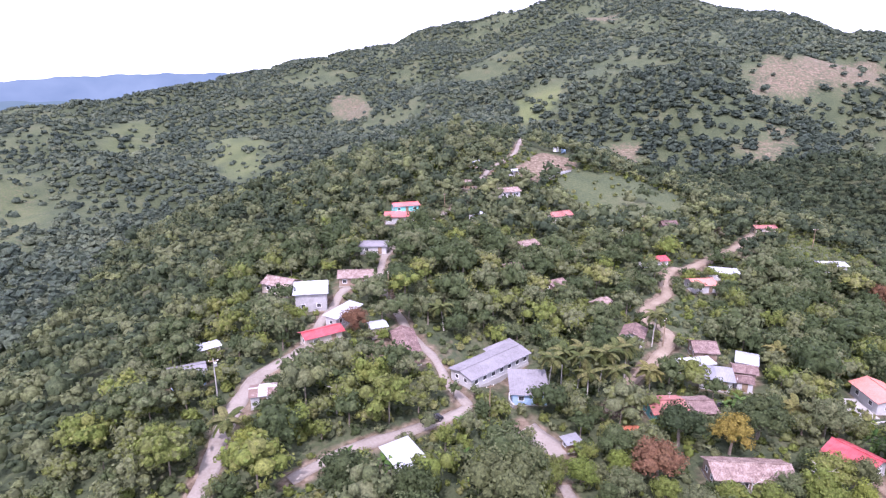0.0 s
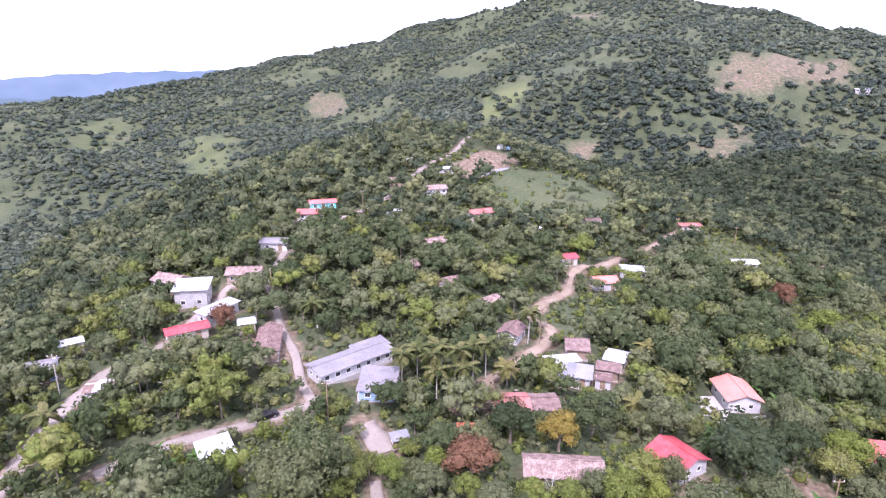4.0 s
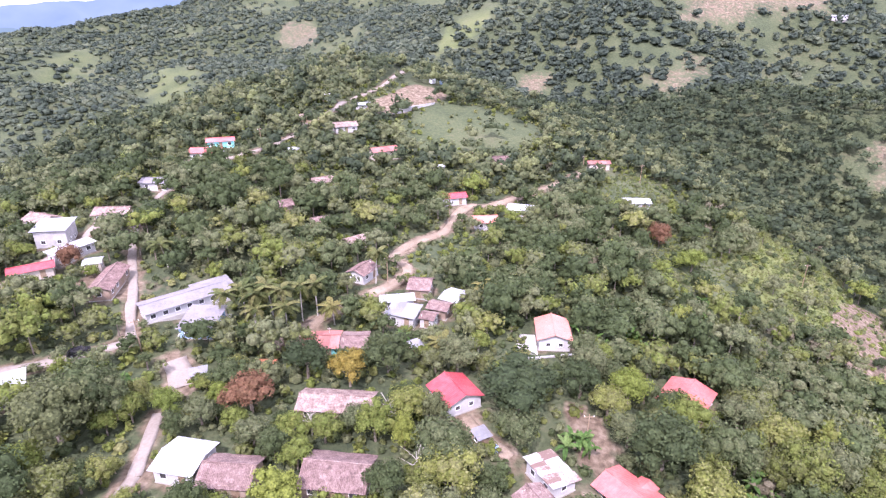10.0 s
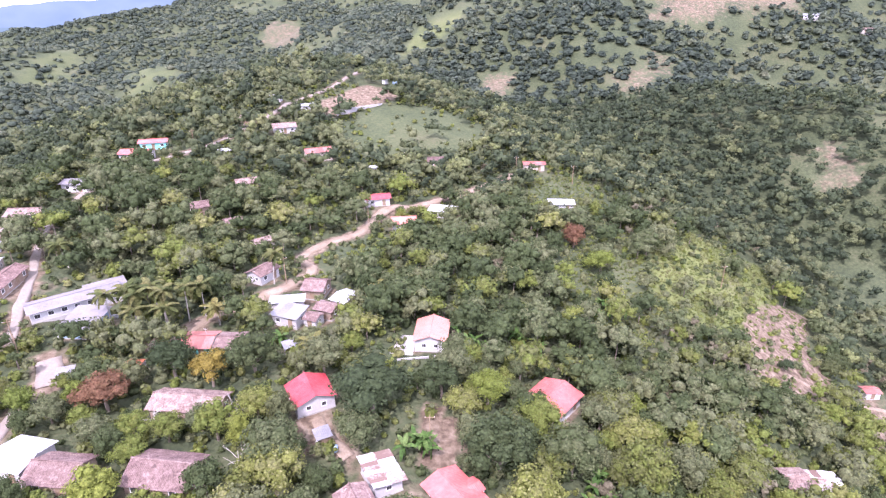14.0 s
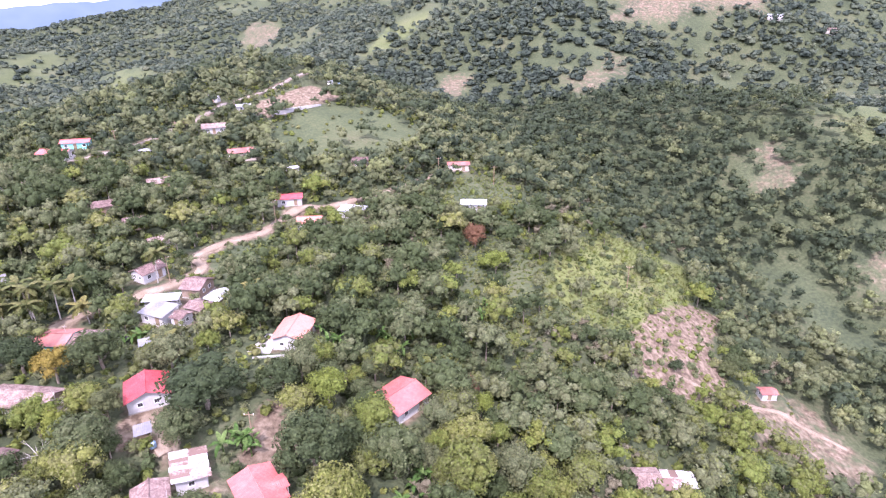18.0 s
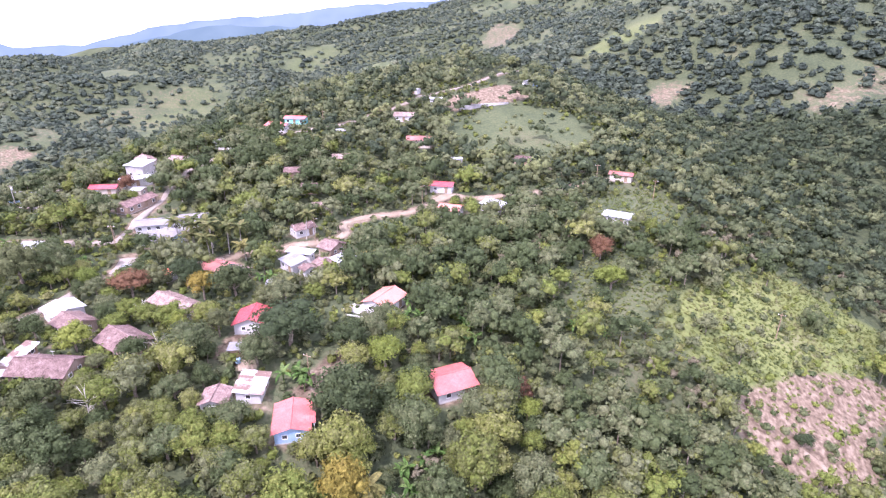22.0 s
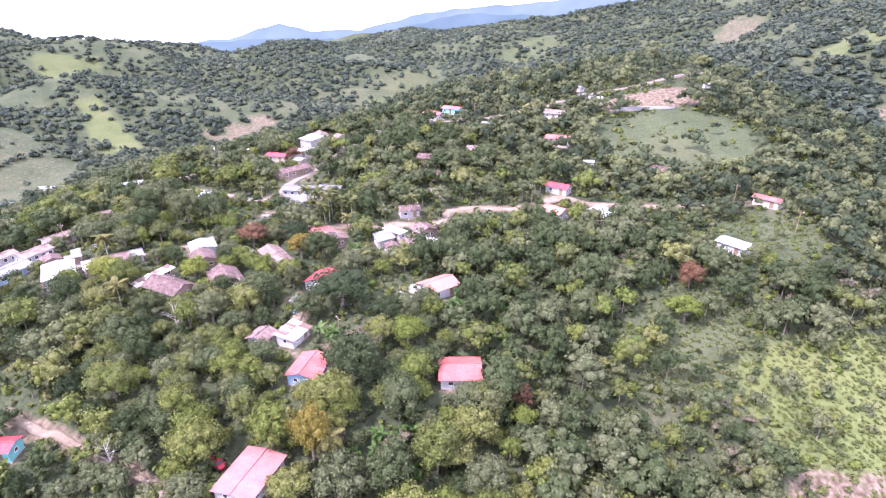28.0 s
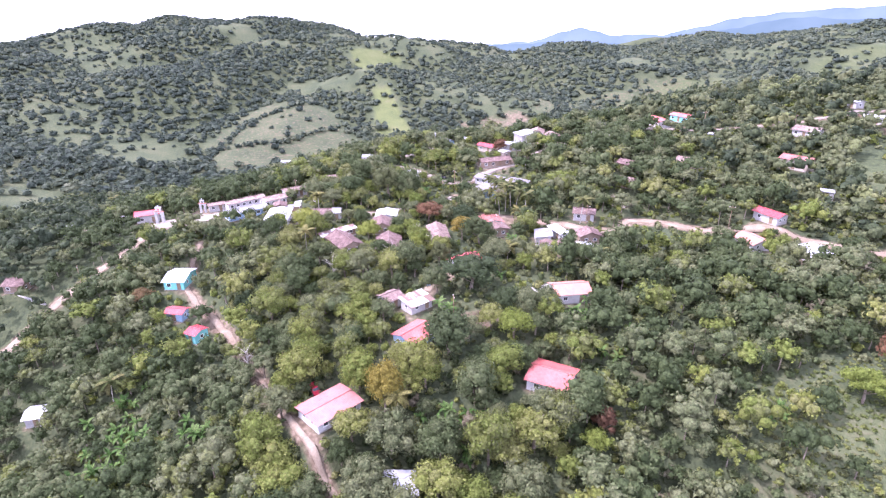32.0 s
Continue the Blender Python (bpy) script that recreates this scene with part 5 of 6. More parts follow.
def tree_trunk(seed, h, r0):
    g = random.Random(seed)
    b = Build()
    lean = (g.uniform(-0.08, 0.08), g.uniform(-0.08, 0.08))
    b.tube([(0, 0, -0.5, r0 * 1.35), (0, 0, 0.3, r0), (lean[0] * h * 0.5, lean[1] * h * 0.5, h * 0.5, r0 * 0.8), (lean[0] * h, lean[1] * h, h, r0 * 0.5)], 7)
    for k in range(5):
        a, q = k * 1.257 + g.uniform(-0.4, 0.4), g.uniform(0.45, 0.75) * h
        e = g.uniform(0.3, 0.5) * h
        b.tube([(lean[0] * q, lean[1] * q, q, r0 * 0.45), (lean[0] * q + 0.55 * e * math.cos(a), lean[1] * q + 0.55 * e * math.sin(a), q + 0.5 * e, r0 * 0.3), (lean[0] * q + e * math.cos(a), lean[1] * q + e * math.sin(a), q + 1.1 * e, r0 * 0.12)], 5)
    return b


TREE_KINDS = []
for i in range(10):
    v, f = crown(100 + i, 13 + i % 4, 1500, 0.05, 0.68 + 0.08 * (i % 5))
    me = big_mesh("crown", v + np.array([0, 0, 1.25]), split_faces(v, f), M["leaf_thing"], None, True)
    TREE_KINDS.append((me, tree_trunk(i, 1.25, 0.07).mesh("trunk", M["bark"])))


def tree(x, y, r, kind, turn=0.0, leaf=None, label="", squash=1.0, name="tree", group="village trees"):
    me, tk = TREE_KINDS[kind % len(TREE_KINDS)]
    ob = new(name)
    ob.matrix_basis = pose(x, y, ground_at(x, y) - 0.05, 0, 0, math.degrees(turn)) @ Matrix.Diagonal((r, r, r * squash, 1))
    if leaf:
        key = me.name + leaf
        if key not in LEAF_MESHES:
            LEAF_MESHES[key] = me.copy()
            LEAF_MESHES[key].materials[0] = M[leaf]
        me = LEAF_MESHES[key]
    part("trunk", tk, None, ob)
    part("crown", me, None, ob)
    return tagged(ob, label, "tree", group)


LEAF_MESHES = {}
for i in np.nonzero(single)[0]:
    tree(x[i], y[i], rad[i], int(i), turn[i], None, "leafy green broadleaf tree on the village hillside", squash[i])
rest = spots[~single]
woods = new("woodland", stamp(CROWNS, rest, "woodland", M["leaf"], True))
tagged(woods, "dense mixed green woodland round the village houses", "woodland", kind="stuff")
b = Build()
for q in rest[::2]:
    b.tube([(q[0], q[1], q[2] - q[3] * 1.6 - 1.0, 0.2), (q[0] + 0.1, q[1], q[2], 0.1)], 4, False)
tagged(part("trunks", b, M["bark"], woods), kind="stuff")

x, y, r = scatter(*NEAR, 5.2, 4)
tagged(new("outer_woodland", stamp(MIDS, grove(x, y, r, 1.14, 0.28, ~inside(x, y, HEART)), "outer_woodland", M["leaf_outer"], True)), "green woodland on the slopes round the village", "woodland", kind="stuff")

# bushes under and between the trees
x, y, r = scatter(-60, 215, -20, 290, 2.6, 5)
_, _, keep = cover(x, y)
rad = r.uniform(0.8, 2.1, x.shape)
ok = (r.uniform(0, 1, x.shape) < keep) & (road_distance(x, y) > rad * 0.7) & (house_gap(x, y) > rad * 0.9 + 0.5)
x, y, rad = x[ok], y[ok], rad[ok]
spots = np.stack([x, y, height(x, y) + rad * 0.3, rad, r.uniform(0.7, 1.1, x.shape), r.uniform(0, 6, x.shape), np.clip(woods_tint(x, y, r) + 0.12, 0, 1)], 1)
tagged(new("undergrowth", stamp(BUSHES, spots, "undergrowth", M["leaf"], True)), "low green bushes and scrub between the trees", "bushes", kind="stuff")

# tall bright weeds over the grassy knoll, and dry brown shrubs on the lower slope
x, y, r = scatter(125, 232, 118, 216, 1.15, 15)
soil_, keep_tree, _ = cover(x, y)
ok = (keep_tree < 0.5) & (r.uniform(0, 1, x.shape) < 0.95 - 1.1 * soil_) & (road_distance(x, y) > 1)
x, y = x[ok], y[ok]
rad = r.uniform(0.35, 0.95, x.shape)
spots = np.stack([x, y, height(x, y) + rad * 0.05, rad, r.uniform(0.45, 0.8, x.shape), r.uniform(0, 6, x.shape), np.clip(0.5 + 0.3 * np.sin(x / 6 + 2 * np.sin(y / 9)) + r.normal(0, 0.16, x.shape), 0, 1)], 1)
tagged(new("weeds", stamp(BUSHES, spots, "weeds", M["leaf_weed"])), "bright yellow-green weeds covering an open knoll", "weeds", kind="stuff")
x, y, r = scatter(112, 240, 62, 215, 5.4, 16)
n = np.sin(x / 11 + 2 * np.sin(y / 17)) * np.sin(y / 13 + np.sin(x / 19))
_, kt_, _ = cover(x, y)
ok = (n > 0.05) & (kt_ > 0.5) & (house_gap(x, y) > 2) & (road_distance(x, y) > 1.5)
x, y = x[ok], y[ok]
rad = r.uniform(0.9, 2.4, x.shape)
spots = np.stack([x, y, height(x, y) + rad * 0.7 + 0.6, rad, r.uniform(0.7, 1.1, x.shape), r.uniform(0, 6, x.shape), r.uniform(0, 1, x.shape)], 1)
tagged(new("dry_shrubs", stamp(MIDS, spots, "dry_shrubs", M["leaf_dry"])), "dry grey-brown shrubs scattered over the slope", "shrubs", kind="stuff")

# far woods
x, y, r = scatter(-860, 620, -330, 1100, 5.5, 9, 0.8)
_, keep_tree, _ = cover(x, y)
ok = ~inside(x, y, NEAR) & (r.uniform(0, 1, x.shape) < keep_tree * scrub(x, y)) & (x < 190 + 0.82 * np.maximum(y, 0)) & ((y > -90) | (x < -40)) & (y > -0.45 * (200 - x) - 40)
x, y = x[ok], y[ok]
rad = np.clip(r.lognormal(1.27, 0.32, x.shape), 1.7, 6)
for row in HEDGES:
    for (ax, ay), (bx, by) in zip(row, row[1:]):
        t = np.linspace(0, 1, int(math.hypot(bx - ax, by - ay) / 4.0))
        x = np.concatenate([x, ax + (bx - ax) * t + r.normal(0, 1.3, t.shape)])
        y = np.concatenate([y, ay + (by - ay) * t + r.normal(0, 1.3, t.shape)])
        rad = np.concatenate([rad, r.uniform(2.6, 4.2, t.shape)])
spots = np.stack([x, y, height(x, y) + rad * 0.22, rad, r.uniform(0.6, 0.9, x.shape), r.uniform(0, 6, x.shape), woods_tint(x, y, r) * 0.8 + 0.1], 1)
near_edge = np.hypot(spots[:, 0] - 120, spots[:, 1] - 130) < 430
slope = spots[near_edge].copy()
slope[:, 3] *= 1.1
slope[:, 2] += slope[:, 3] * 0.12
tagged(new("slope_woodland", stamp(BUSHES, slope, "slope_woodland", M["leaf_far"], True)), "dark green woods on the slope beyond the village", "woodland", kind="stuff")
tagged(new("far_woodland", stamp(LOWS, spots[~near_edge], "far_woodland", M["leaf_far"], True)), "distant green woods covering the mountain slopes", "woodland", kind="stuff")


# ---------------------------------------------------------------- single trees, palms, banana plants
for i, (sx, sy, sr, leaf, label, sq) in enumerate(SPECIAL):
    tree(sx, sy, sr, i * 3 + 1, i * 1.7, leaf, label, sq, group="")


def frond_mesh(name, length, width, droop, mat, pairs=0, fold=0.25):
    """A leaf that rises and bends over: a folded blade, or a rib with pairs of leaflets."""
    b = Build()
    n = 7
    mid = []
    for i in range(n + 1):
        t = i / n
        mid.append(Vector((length * (t - 0.12 * droop * t**3), 0, length * (0.45 * t - 0.75 * droop * t * t))))
    if pairs:
        b.tube([(*q, 0.05 * (1 - 0.8 * i / n)) for i, q in enumerate(mid)], 4, False)
        for k in range(pairs):
            t = 0.12 + 0.88 * k / (pairs - 1)
            i = min(n - 1, int(t * n))
            p = mid[i].lerp(mid[i + 1], t * n - i)
            ll = width * (0.55 + 0.9 * math.sin(math.pi * (0.15 + 0.8 * t)))
            for s in (-1, 1):
                tip = p + Vector((0.45 * ll, s * ll, -0.35 * ll))
                b.add([p + Vector((-0.1, 0, 0)), p + Vector((0.2, 0, 0)), tip + Vector((0.06, 0, 0)), tip - Vector((0.06, 0, 0))], [(0, 1, 2, 3)])
    else:
        vs = []
        for i, q in enumerate(mid):
            t = i / n
            w = width * math.sin(math.pi * min(1, 0.12 + 0.88 * t)) ** 0.7
            vs += [q + Vector((0, -w, fold * w)), q, q + Vector((0, w, fold * w))]
        b.add(vs, [(i * 3 + k, i * 3 + k + 1, i * 3 + k + 4, i * 3 + k + 3) for i in range(n) for k in (0, 1)])
    return b.mesh(name, mat)


FROND = {g: [frond_mesh("frond", 3.3, 0.5, d, M["leaf_palm_gold" if g else "leaf_palm"], 22) for d in (0.7, 1.0, 1.35)] for g in (0, 1)}
BLADE = [frond_mesh("leaf", 1.9, 0.32, d, M["leaf_banana"], 0) for d in (0.5, 0.9, 1.3)]
for i, (px, py, ph, gold) in enumerate(PALMS):
    g = random.Random(i)
    ob = new("palm_tree")
    ob.matrix_basis = pose(px, py, ground_at(px, py) - 0.1, 0, 0, g.uniform(0, 360))
    bend = g.uniform(0.2, 1.0)
    b = Build().tube([(0, 0, -0.4, 0.22), (0.05, 0, 0.6, 0.16), (bend * 0.35, 0, ph * 0.5, 0.13), (bend, 0, ph, 0.11)], 7)
    part("trunk", b, M["pale_bark"], ob)
    for k in range(16):
        tilt = -35 + 62 * (k % 4) / 3 + g.uniform(-8, 8)
        part("frond", FROND[gold][k % 3], None, ob, at=pose(bend, 0, ph, 0, 0, k * 360 / 16 * 1.0 + g.uniform(-9, 9)) @ pose(0, 0, 0, 0, tilt * 0.6, 0))
    tagged(ob, "coconut palm with yellowing fronds near the houses" if gold else "tall coconut palm with drooping green fronds", "palm tree", "village palms")

STEM = Build().tube([(0, 0, -0.3, 0.16), (0, 0, 0.9, 0.13), (0.04, 0, 1.9, 0.08)], 6).mesh("stem", M["leaf_banana"])
for i, (px, py) in enumerate(BANANAS):
    g = random.Random(100 + i)
    ob = new("banana_plant")
    s = g.uniform(0.8, 1.35)
    ob.matrix_basis = pose(px, py, ground_at(px, py), 0, 0, g.uniform(0, 360)) @ Matrix.Diagonal((s, s, s, 1))
    part("stem", STEM, None, ob)
    for k in range(7):
        part("leaf", BLADE[k % 3], None, ob, at=pose(0.03, 0, 1.85, 0, 0, k * 51.4 + g.uniform(-12, 12)) @ pose(0, 0, 0, 0, -30 + 40 * (k % 3) / 2, 0))
    tagged(ob, "green banana plant with broad arching leaves", "banana plant", "banana plants")

# ---------------------------------------------------------------- distant ranges


# the ranges glow in a haze colour of their own and take no sun
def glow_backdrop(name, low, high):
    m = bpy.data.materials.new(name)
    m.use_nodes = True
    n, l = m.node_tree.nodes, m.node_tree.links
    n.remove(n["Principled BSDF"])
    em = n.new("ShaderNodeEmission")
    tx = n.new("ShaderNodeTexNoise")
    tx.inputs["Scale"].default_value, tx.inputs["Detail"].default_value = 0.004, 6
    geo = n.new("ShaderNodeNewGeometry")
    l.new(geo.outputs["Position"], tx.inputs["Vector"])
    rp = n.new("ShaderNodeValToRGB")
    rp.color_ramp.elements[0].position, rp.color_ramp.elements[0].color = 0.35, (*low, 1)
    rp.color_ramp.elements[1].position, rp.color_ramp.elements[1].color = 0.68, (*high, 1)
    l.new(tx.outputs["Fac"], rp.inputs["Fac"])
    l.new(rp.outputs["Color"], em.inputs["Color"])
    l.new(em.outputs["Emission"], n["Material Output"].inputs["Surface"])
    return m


def mountain_range(name, label, radius, crest, mat, seed):
    """crest: bearing west of north and rise of the skyline, in degrees, seen from the village."""
    rng = np.random.default_rng(seed)
    az = np.arange(-60, 140, 0.4)
    el = np.interp(az, [q[0] for q in crest], [q[1] for q in crest])
    rough = sum(np.sin(az * f + p) / f for f, p in zip((1.7, 3.1, 5.3, 9.1), rng.uniform(0, 6, 4))) * 0.22
    vs = []
    for k, (rr, dz) in enumerate(((radius - 700, -420), (radius - 350, -190), (radius, 0), (radius + 250, -160))):
        for a, e, q in zip(az, el, rough):
            s = radians(a)
            d = rr + 60 * math.sin(a * 2.3 + k) * (k < 2)
            top = 60 + radius * math.tan(radians(e + q * 0.4))
            vs.append((150 - d * math.sin(s), d * math.cos(s), top + dz + (30 * math.sin(a * 1.9 + k * 2) if k == 1 else 0)))
    m = len(az)
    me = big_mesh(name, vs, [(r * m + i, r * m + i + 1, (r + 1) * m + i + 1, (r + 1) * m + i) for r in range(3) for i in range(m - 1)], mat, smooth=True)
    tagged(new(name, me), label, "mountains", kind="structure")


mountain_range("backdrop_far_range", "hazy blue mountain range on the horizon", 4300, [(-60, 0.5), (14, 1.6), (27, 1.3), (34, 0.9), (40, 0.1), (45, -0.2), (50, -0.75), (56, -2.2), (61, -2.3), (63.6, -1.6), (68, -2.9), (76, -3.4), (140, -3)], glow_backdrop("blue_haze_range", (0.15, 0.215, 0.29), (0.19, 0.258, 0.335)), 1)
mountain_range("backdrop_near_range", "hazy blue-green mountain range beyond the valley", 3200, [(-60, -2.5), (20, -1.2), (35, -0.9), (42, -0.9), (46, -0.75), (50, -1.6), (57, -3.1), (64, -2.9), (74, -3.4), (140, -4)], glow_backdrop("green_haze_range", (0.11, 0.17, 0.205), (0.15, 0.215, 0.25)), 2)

# ---------------------------------------------------------------- church front, gate, poles, cars and yard things


def bell_gable(x, y, a, w, h, label, name):
    """A white free-standing front with an arched opening and a stepped top."""
    ob = new(name)
    ob.matrix_basis = pose(x, y, ground_at(x, y) - 0.1, 0, 0, a)
    t = 0.35
    part("pier", Build().box(-w / 2, -t, -0.6, -w * 0.22, t, h * 0.72), M["white_wall"], ob)
    part("pier", Build().box(w * 0.22, -t, -0.6, w / 2, t, h * 0.72), M["white_wall"], ob)
    b, n = Build(), 8
    arc = [(w * 0.22 * math.cos(math.pi * k / n), h * 0.55 + w * 0.22 * math.sin(math.pi * k / n)) for k in range(n + 1)]
    for (x0, z0), (x1, z1) in zip(arc, arc[1:]):
        b.add([(x0, yy, z0) for yy in (-t, t)] + [(x1, yy, z1) for yy in (-t, t)] + [(x0, yy, h * 0.72) for yy in (-t, t)] + [(x1, yy, h * 0.72) for yy in (-t, t)], [(0, 4, 6, 2), (1, 3, 7, 5), (0, 2, 3, 1), (4, 5, 7, 6)])
    part("arch", b, M["white_wall"], ob)
    part("cornice", Build().box(-w / 2 - 0.12, -t - 0.1, h * 0.72, w / 2 + 0.12, t + 0.1, h * 0.76), M["salmon"], ob)
    part("belfry", Build().box(-w * 0.3, -t * 0.8, h * 0.76, -w * 0.14, t * 0.8, h * 0.92).box(w * 0.14, -t * 0.8, h * 0.76, w * 0.3, t * 0.8, h * 0.92).box(-w * 0.32, -t * 0.85, h * 0.92, w * 0.32, t * 0.85, h), M["white_wall"], ob)
    part("cross", Build().box(-0.05, -0.05, h, 0.05, 0.05, h + 0.7).box(-0.22, -0.05, h + 0.38, 0.22, 0.05, h + 0.48), M["white_paint"], ob)
    tagged(ob, label, "chapel" if name == "chapel" else "gateway")


bell_gable(-0.5, -13.5, 68, 3.6, 6.6, "white arched chapel front with small belfry", "chapel")
bell_gable(-1.2, 2.0, 76, 2.4, 5.0, "white arched gateway beside the village street", "gateway")


def pole(x, y, h, lamp, a=0.0):
    ob = new("utility_pole")
    ob.matrix_basis = pose(x, y, ground_at(x, y) - 0.2, 0, 0, a)
    part("pole", Build().tube([(0, 0, -0.5, 0.14), (0, 0, h, 0.09)], 8), M["concrete" if lamp else "wood"], ob)
    part("crossarm", Build().box(-0.9, -0.05, h - 0.6, 0.9, 0.05, h - 0.48), M["wood"], ob)
    for k in (-0.8, 0.0, 0.8):
        part("insulator", Build().tube([(k, 0, h - 0.48, 0.05), (k, 0, h - 0.36, 0.07), (k, 0, h - 0.28, 0.03)], 6), M["white_paint"], ob)
    if lamp:
        part("transformer", Build().tube([(0.34, 0, h - 1.7, 0.2), (0.34, 0, h - 1.62, 0.26), (0.34, 0, h - 0.9, 0.26), (0.34, 0, h - 0.82, 0.2)], 10), M["metal"], ob)
    tagged(ob, "concrete utility pole with transformer by the road" if lamp else "weathered wooden utility pole beside the road", "utility pole", "utility poles")


for px, py, ph, pl, pa in ((-38.5, 100, 8.6, 1, 10), (13.6, 96.5, 8, 0, 30), (60.5, 128.5, 8, 0, 50), (77, 168, 8, 0, 60), (129, 209, 8, 0, 20), (98.5, 75.5, 7.5, 0, 0), (2, 37, 8, 0, 40), (-8, 141, 8, 0, 100), (9, 205, 8, 0, 60), (36, -30, 8, 0, 20), (150, 205, 7.5, 0, 0), (190, 160, 8, 0, 0), (87, 213, 7, 0, 0)):
    pole(px, py, ph, pl, pa)


def car(x, y, a, mat, label, pickup=False):
    ob = new("pickup_truck" if pickup else "car")
    ob.matrix_basis = pose(x, y, ground_at(x, y) + 0.12, 0, 0, a)
    prof = [(-2.1, 0.35), (2.1, 0.35), (2.12, 0.75), (1.3, 0.92), (-2.0, 0.95), (-2.12, 0.7)]
    k = len(prof)
    body = part("body", Build().add([(p, s * 0.84, q) for s in (-1, 1) for p, q in prof], [tuple(range(k)), tuple(range(k, 2 * k))[::-1]] + [(i, i + k, (i + 1) % k + k, (i + 1) % k) for i in range(k)]), mat, ob)
    cab = [(-0.2 if pickup else -1.7, 0.93), (1.2, 0.92), (0.65, 1.45), (0.0 if pickup else -1.2, 1.45)]
    cabin = part("cabin", Build().add([(p, s * (0.8 if i < 2 else 0.66), q) for s in (-1, 1) for i, (p, q) in enumerate(cab)], [(0, 1, 2, 3), (7, 6, 5, 4), (0, 4, 5, 1), (1, 5, 6, 2), (2, 6, 7, 3), (3, 7, 4, 0)]), mat, ob)
    part("windscreen", Build().add([(1.14, -0.7, 1.0), (1.14, 0.7, 1.0), (0.72, 0.6, 1.41), (0.72, -0.6, 1.41)], [(0, 1, 2, 3)]), M["dark"], cabin)
    for s in (-1, 1):
        part("side_window", Build().add([(1.0, s * 0.795, 1.0), (cab[0][0] + 0.15, s * 0.795, 1.0), (cab[3][0] + 0.1, s * 0.69, 1.38), (0.62, s * 0.69, 1.38)], [(0, 1, 2, 3)]), M["dark"], cabin)
        for q in (-1.3, 1.3):
            wh = part("wheel", Build().tube([(q, s * 0.62, 0.33, 0.33), (q, s * 0.86, 0.33, 0.33)], 14), M["dark"], ob)
            part("rim", Build().tube([(q, s * 0.80, 0.33, 0.18), (q, s * 0.875, 0.33, 0.17)], 10), M["metal"], wh)
    if pickup:
        part("load_bed", Build().box(-2.05, -0.82, 0.93, -0.3, -0.76, 1.15).box(-2.05, 0.76, 0.93, -0.3, 0.82, 1.15).box(-2.1, -0.82, 0.93, -2.05, 0.82, 1.15), mat, ob)
    tagged(ob, label, "pickup truck" if pickup else "car")


car(2.6, 94.4, 35, material("black_car_paint", [(0.01, 0.01, 0.012), (0.02, 0.02, 0.022)], 1, 4, 0.25, bump=0), "dark car parked on the concrete lane")
car(109.6, 41.0, 20, material("red_car_paint", [(0.35, 0.02, 0.04), (0.42, 0.03, 0.05)], 1, 4, 0.3, bump=0), "dark red pickup parked beside a pink-roofed house", True)


def water_tank(x, y, z, r, h, mat, label, name="water_tank"):
    ob = new(name)
    ob.matrix_basis = pose(x, y, z)
    part("tank", Build().tube([(0, 0, 0, r * 0.96), (0, 0, 0.06, r), (0, 0, h * 0.8, r), (0, 0, h * 0.95, r * 0.7), (0, 0, h, r * 0.35)], 14), mat, ob)
    part("lid", Build().tube([(0, 0, h - 0.01, r * 0.38), (0, 0, h + 0.07, r * 0.36)], 12), M["dark"], ob)
    tagged(ob, label, "water tank")


def basin(x, y, a, l, w, h, label):
    ob = new("washing_trough")
    ob.matrix_basis = pose(x, y, ground_at(x, y), 0, 0, a)
    for q in (-1, 1):
        part("side", Build().box(-l / 2, q * w / 2 - 0.08, -0.4, l / 2, q * w / 2 + 0.08, h), M["concrete"], ob)
        part("end", Build().box(q * (l / 2 - 0.08) - 0.08, -w / 2 + 0.08, -0.4, q * (l / 2 - 0.08) + 0.08, w / 2 - 0.08, h), M["concrete"], ob)
    part("water", Build().box(-l / 2 + 0.16, -w / 2 + 0.08, 0.0, l / 2 - 0.16, w / 2 - 0.08, h - 0.15), M["dark"], ob)
    tagged(ob, label, "trough")


basin(9.5, 43.6, 40, 2.6, 1.4, 0.8, "open concrete water trough in the scrub")
water_tank(71.2, 300.5, ground_at(71.2, 300.5), 1.6, 2.6, M["white_paint"], "large white water tank on the hilltop")
water_tank(76, 303, ground_at(76, 303), 1.3, 2.2, M["blue_wall"], "blue water tank on the hilltop")
water_tank(82.5, 72.5, ground_at(82.5, 72.5), 0.6, 1.2, M["blue_wall"], "small pale blue barrel in a dirt yard")
water_tank(62.0, 103.0, ground_at(62.0, 103.0), 0.6, 1.3, M["dark"], "black water tank behind a house")


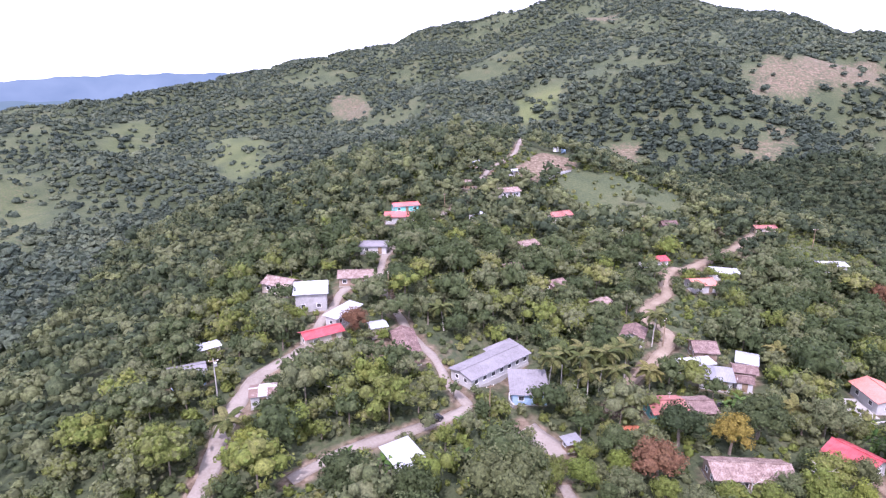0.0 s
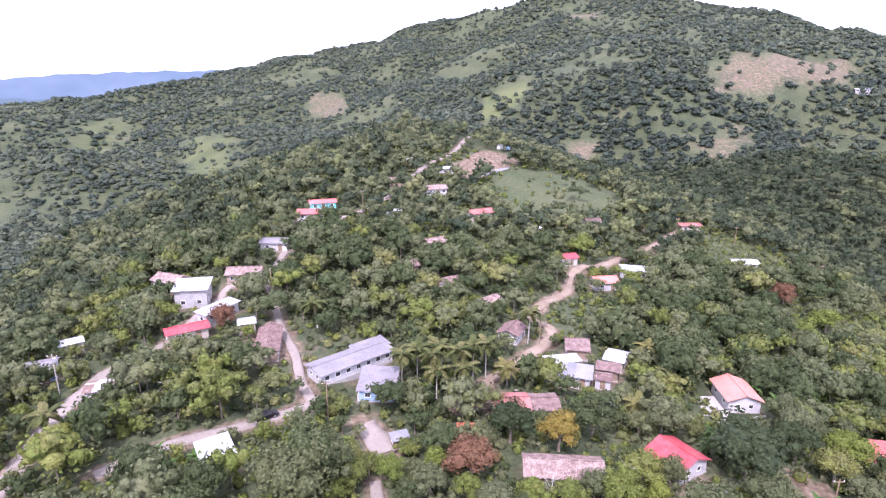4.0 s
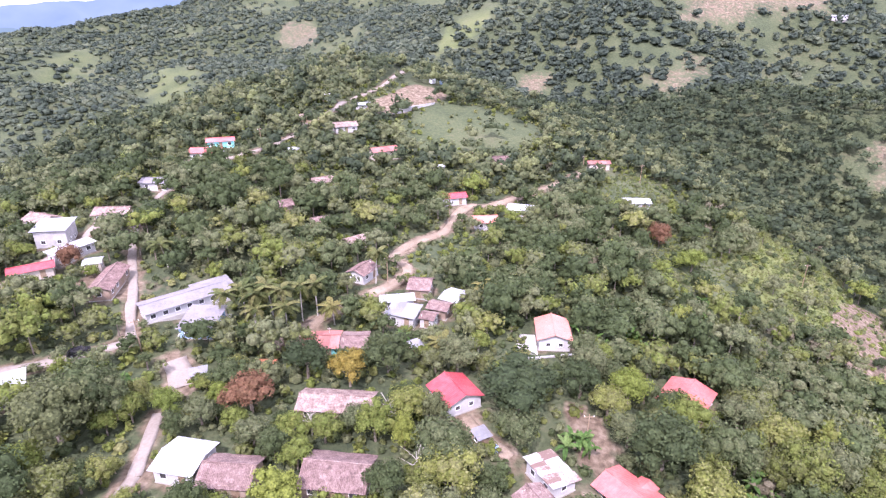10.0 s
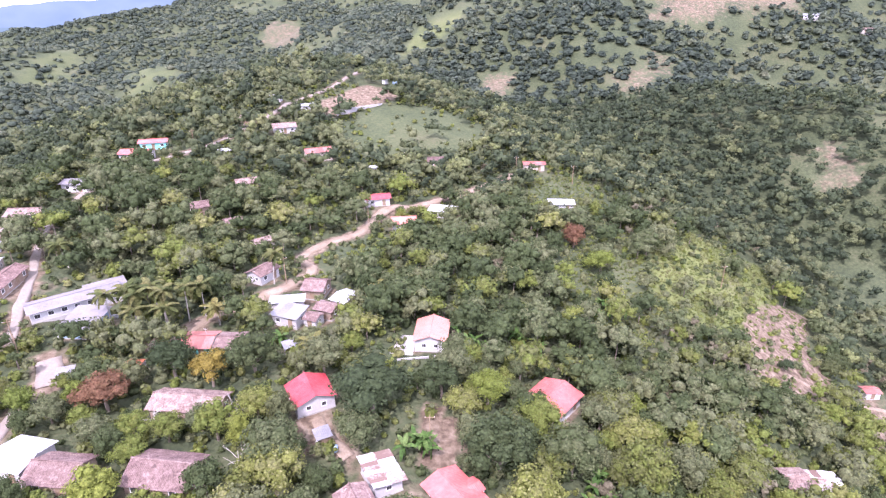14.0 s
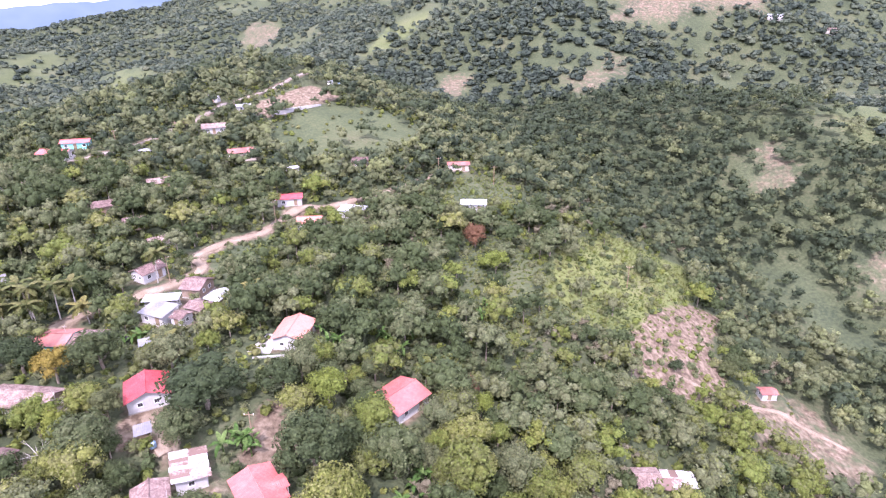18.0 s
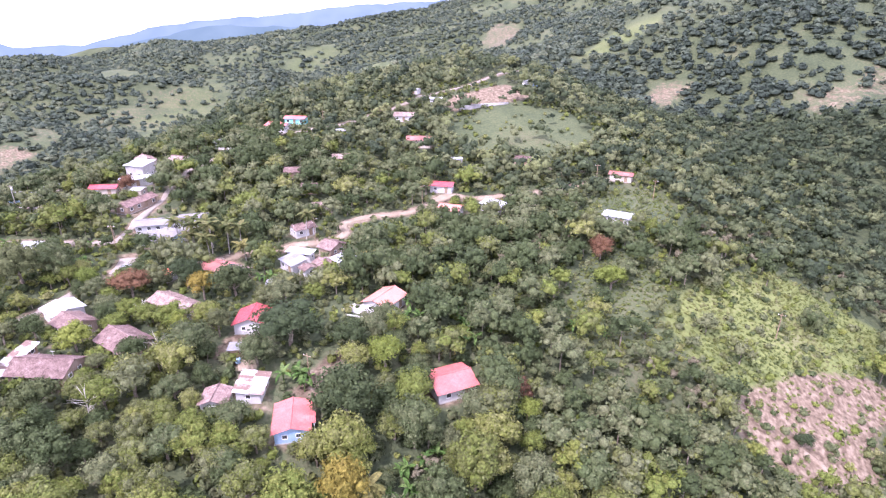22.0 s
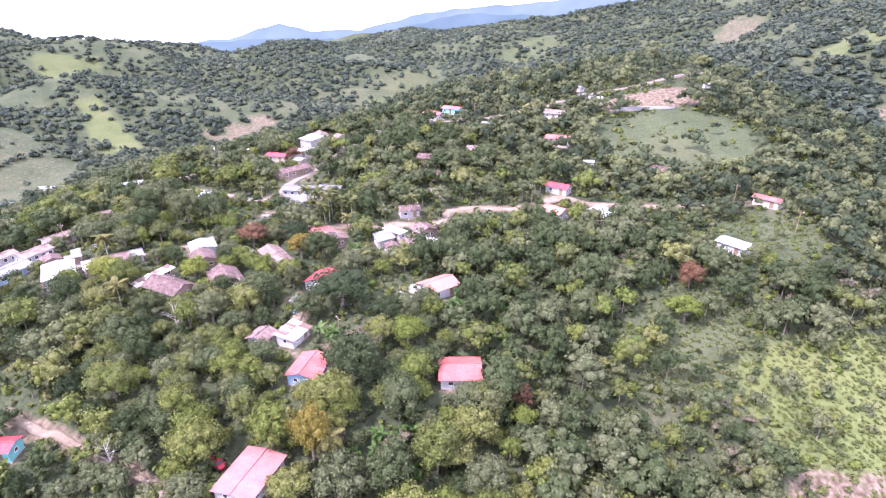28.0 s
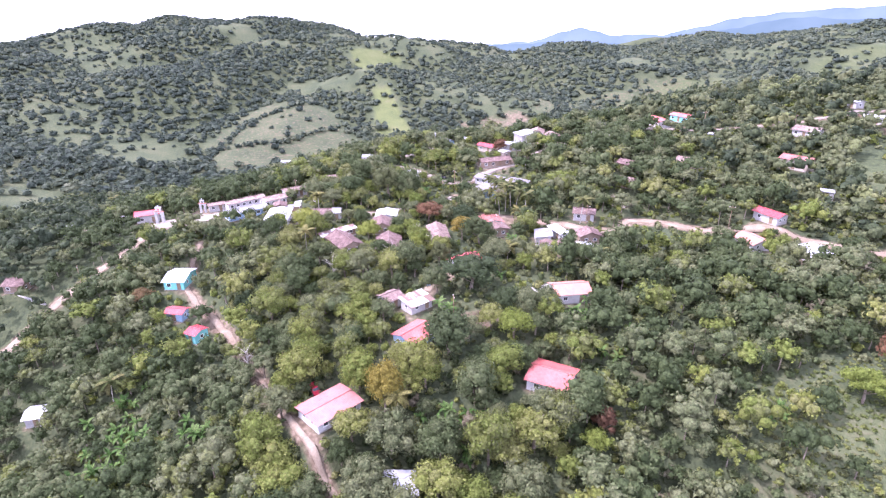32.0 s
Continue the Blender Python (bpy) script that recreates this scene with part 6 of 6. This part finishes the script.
def dish(x, y, z, a):
    ob = new("satellite_dish")
    ob.matrix_basis = pose(x, y, z, 0, 0, a)
    part("mast", Build().tube([(0, 0, -0.6, 0.03), (0, 0, 0.25, 0.03)], 6), M["metal"], ob)
    b, n = Build(), 14
    rings = [(0.0, 0.0), (0.18, 0.02), (0.34, 0.075), (0.46, 0.14)]
    vs = [(0, 0, 0)] + [(r * math.cos(2 * math.pi * k / n), r * math.sin(2 * math.pi * k / n), h) for r, h in rings[1:] for k in range(n)]
    fs = [(0, 1 + k, 1 + (k + 1) % n) for k in range(n)] + [(1 + i * n + k, 1 + (i + 1) * n + k, 1 + (i + 1) * n + (k + 1) % n, 1 + i * n + (k + 1) % n) for i in range(2) for k in range(n)]
    part("reflector", b.add(vs, fs), M["white_paint"], ob, at=pose(0, 0, 0.3, -40, 0, 0))
    part("feed_arm", Build().tube([(0, 0.1, 0.2, 0.015), (0, 0.25, 0.72, 0.015)], 5), M["metal"], ob)
    tagged(ob, "round white satellite dish on a tiled roof", "satellite dish")


dish(53.4, 53.4, ground_at(52.6, 52) + 4.9, 20)
dish(50.5, 101.5, ground_at(52, 100) + 4.2, 0)


def dead_tree(x, y, h, seed):
    g = random.Random(seed)
    ob = new("bare_tree")
    ob.matrix_basis = pose(x, y, ground_at(x, y) - 0.2, 0, 0, g.uniform(0, 360))
    part("trunk", Build().tube([(0, 0, -0.3, 0.2), (0.1, 0, h * 0.4, 0.14), (0.3, 0.1, h * 0.75, 0.08), (0.5, 0.1, h, 0.03)], 6), M["pale_bark"], ob)
    for k in range(12):
        a, q = k * 2.4 + g.uniform(-0.5, 0.5), h * g.uniform(0.35, 0.85)
        e = g.uniform(0.2, 0.4) * h
        c, s = math.cos(a), math.sin(a)
        part("branch", Build().tube([(0.2, 0.05, q, 0.06), (0.2 + 0.5 * e * c, 0.5 * e * s, q + 0.35 * e, 0.04), (0.2 + e * c, e * s, q + 0.6 * e, 0.012)], 4).tube([(0.2 + 0.5 * e * c, 0.5 * e * s, q + 0.35 * e, 0.03), (0.2 + 0.8 * e * c - 0.2 * e * s, 0.8 * e * s + 0.2 * e * c, q + 0.75 * e, 0.01)], 4), M["pale_bark"], ob)
    tagged(ob, "leafless tree with pale grey branches", "tree", "bare trees")


for k, (px, py, ph) in enumerate(((64.5, 77.0, 6.5), (52.0, 74.5, 6.0), (71.0, 47.7, 8.0), (70.0, 64.0, 7.5), (133.5, 84.0, 7.0), (97.0, 26.0, 7.0), (-15.0, 95.0, 6.5), (150.0, 66.0, 8.0))):
    dead_tree(px, py, ph, k)

# terrace wall below the levelled hilltop, and the plinth yard of the salmon-roofed house
b = Build().box(-13, -0.25, -3.0, 13, 0.25, 1.5)
tagged(part("wall_terrace", b, M["block"], at=pose(63, 261.5, ground_at(63, 262), 0, 0, 45)), "grey block retaining wall below a levelled terrace", "retaining wall", kind="structure")
b = Build().box(-6.2, -0.2, -2.2, 4.6, 0.2, 0.25)
tagged(part("wall_yard", b, M["block"], at=pose(97.2, 99.6, ground_at(98.3, 104), 0, 0, 8)), "grey block retaining wall below a white house", "retaining wall", kind="structure")

b = Build().box(-3.2, -4.0, -2.4, 2.6, 3.8, 0.1)
tagged(part("terrace", b, M["concrete"], at=pose(92.0, 104.6, ground_at(98.3, 104) + 0.05, 0, 0, -5)), "pale concrete terrace beside a white house", "terrace", kind="structure")
b = Build().box(-6.5, -0.2, -2.0, 6.5, 0.2, 1.3)
tagged(part("wall_road", b, M["block"], at=pose(35.5, -45.5, ground_at(36.5, -44.5), 0, 0, 56)), "grey stone retaining wall along the dirt road", "retaining wall", kind="structure")

# the curved low wall round the school court
b, n = Build(), 14
for k in range(n):
    p = [(27.5 - 9.0 * math.cos(radians(-20 + q * 7.5)), 103.5 + 7.5 * math.sin(radians(-20 + q * 7.5))) for q in (k, k + 1)]
    zs = [ground_at(*q) for q in p]
    d = (Vector(p[1]) - Vector(p[0])).normalized() * 0.12
    o = [(q[0] + s * d.y, q[1] - s * d.x, z + h) for q, z in zip(p, zs) for s in (-1, 1) for h in (-0.4, 0.9)]
    b.add(o, [(0, 4, 5, 1), (2, 3, 7, 6), (1, 5, 7, 3)])
tagged(part("wall_court", b, M["white_wall"]), "low curved white wall round the school court", "wall", kind="structure")
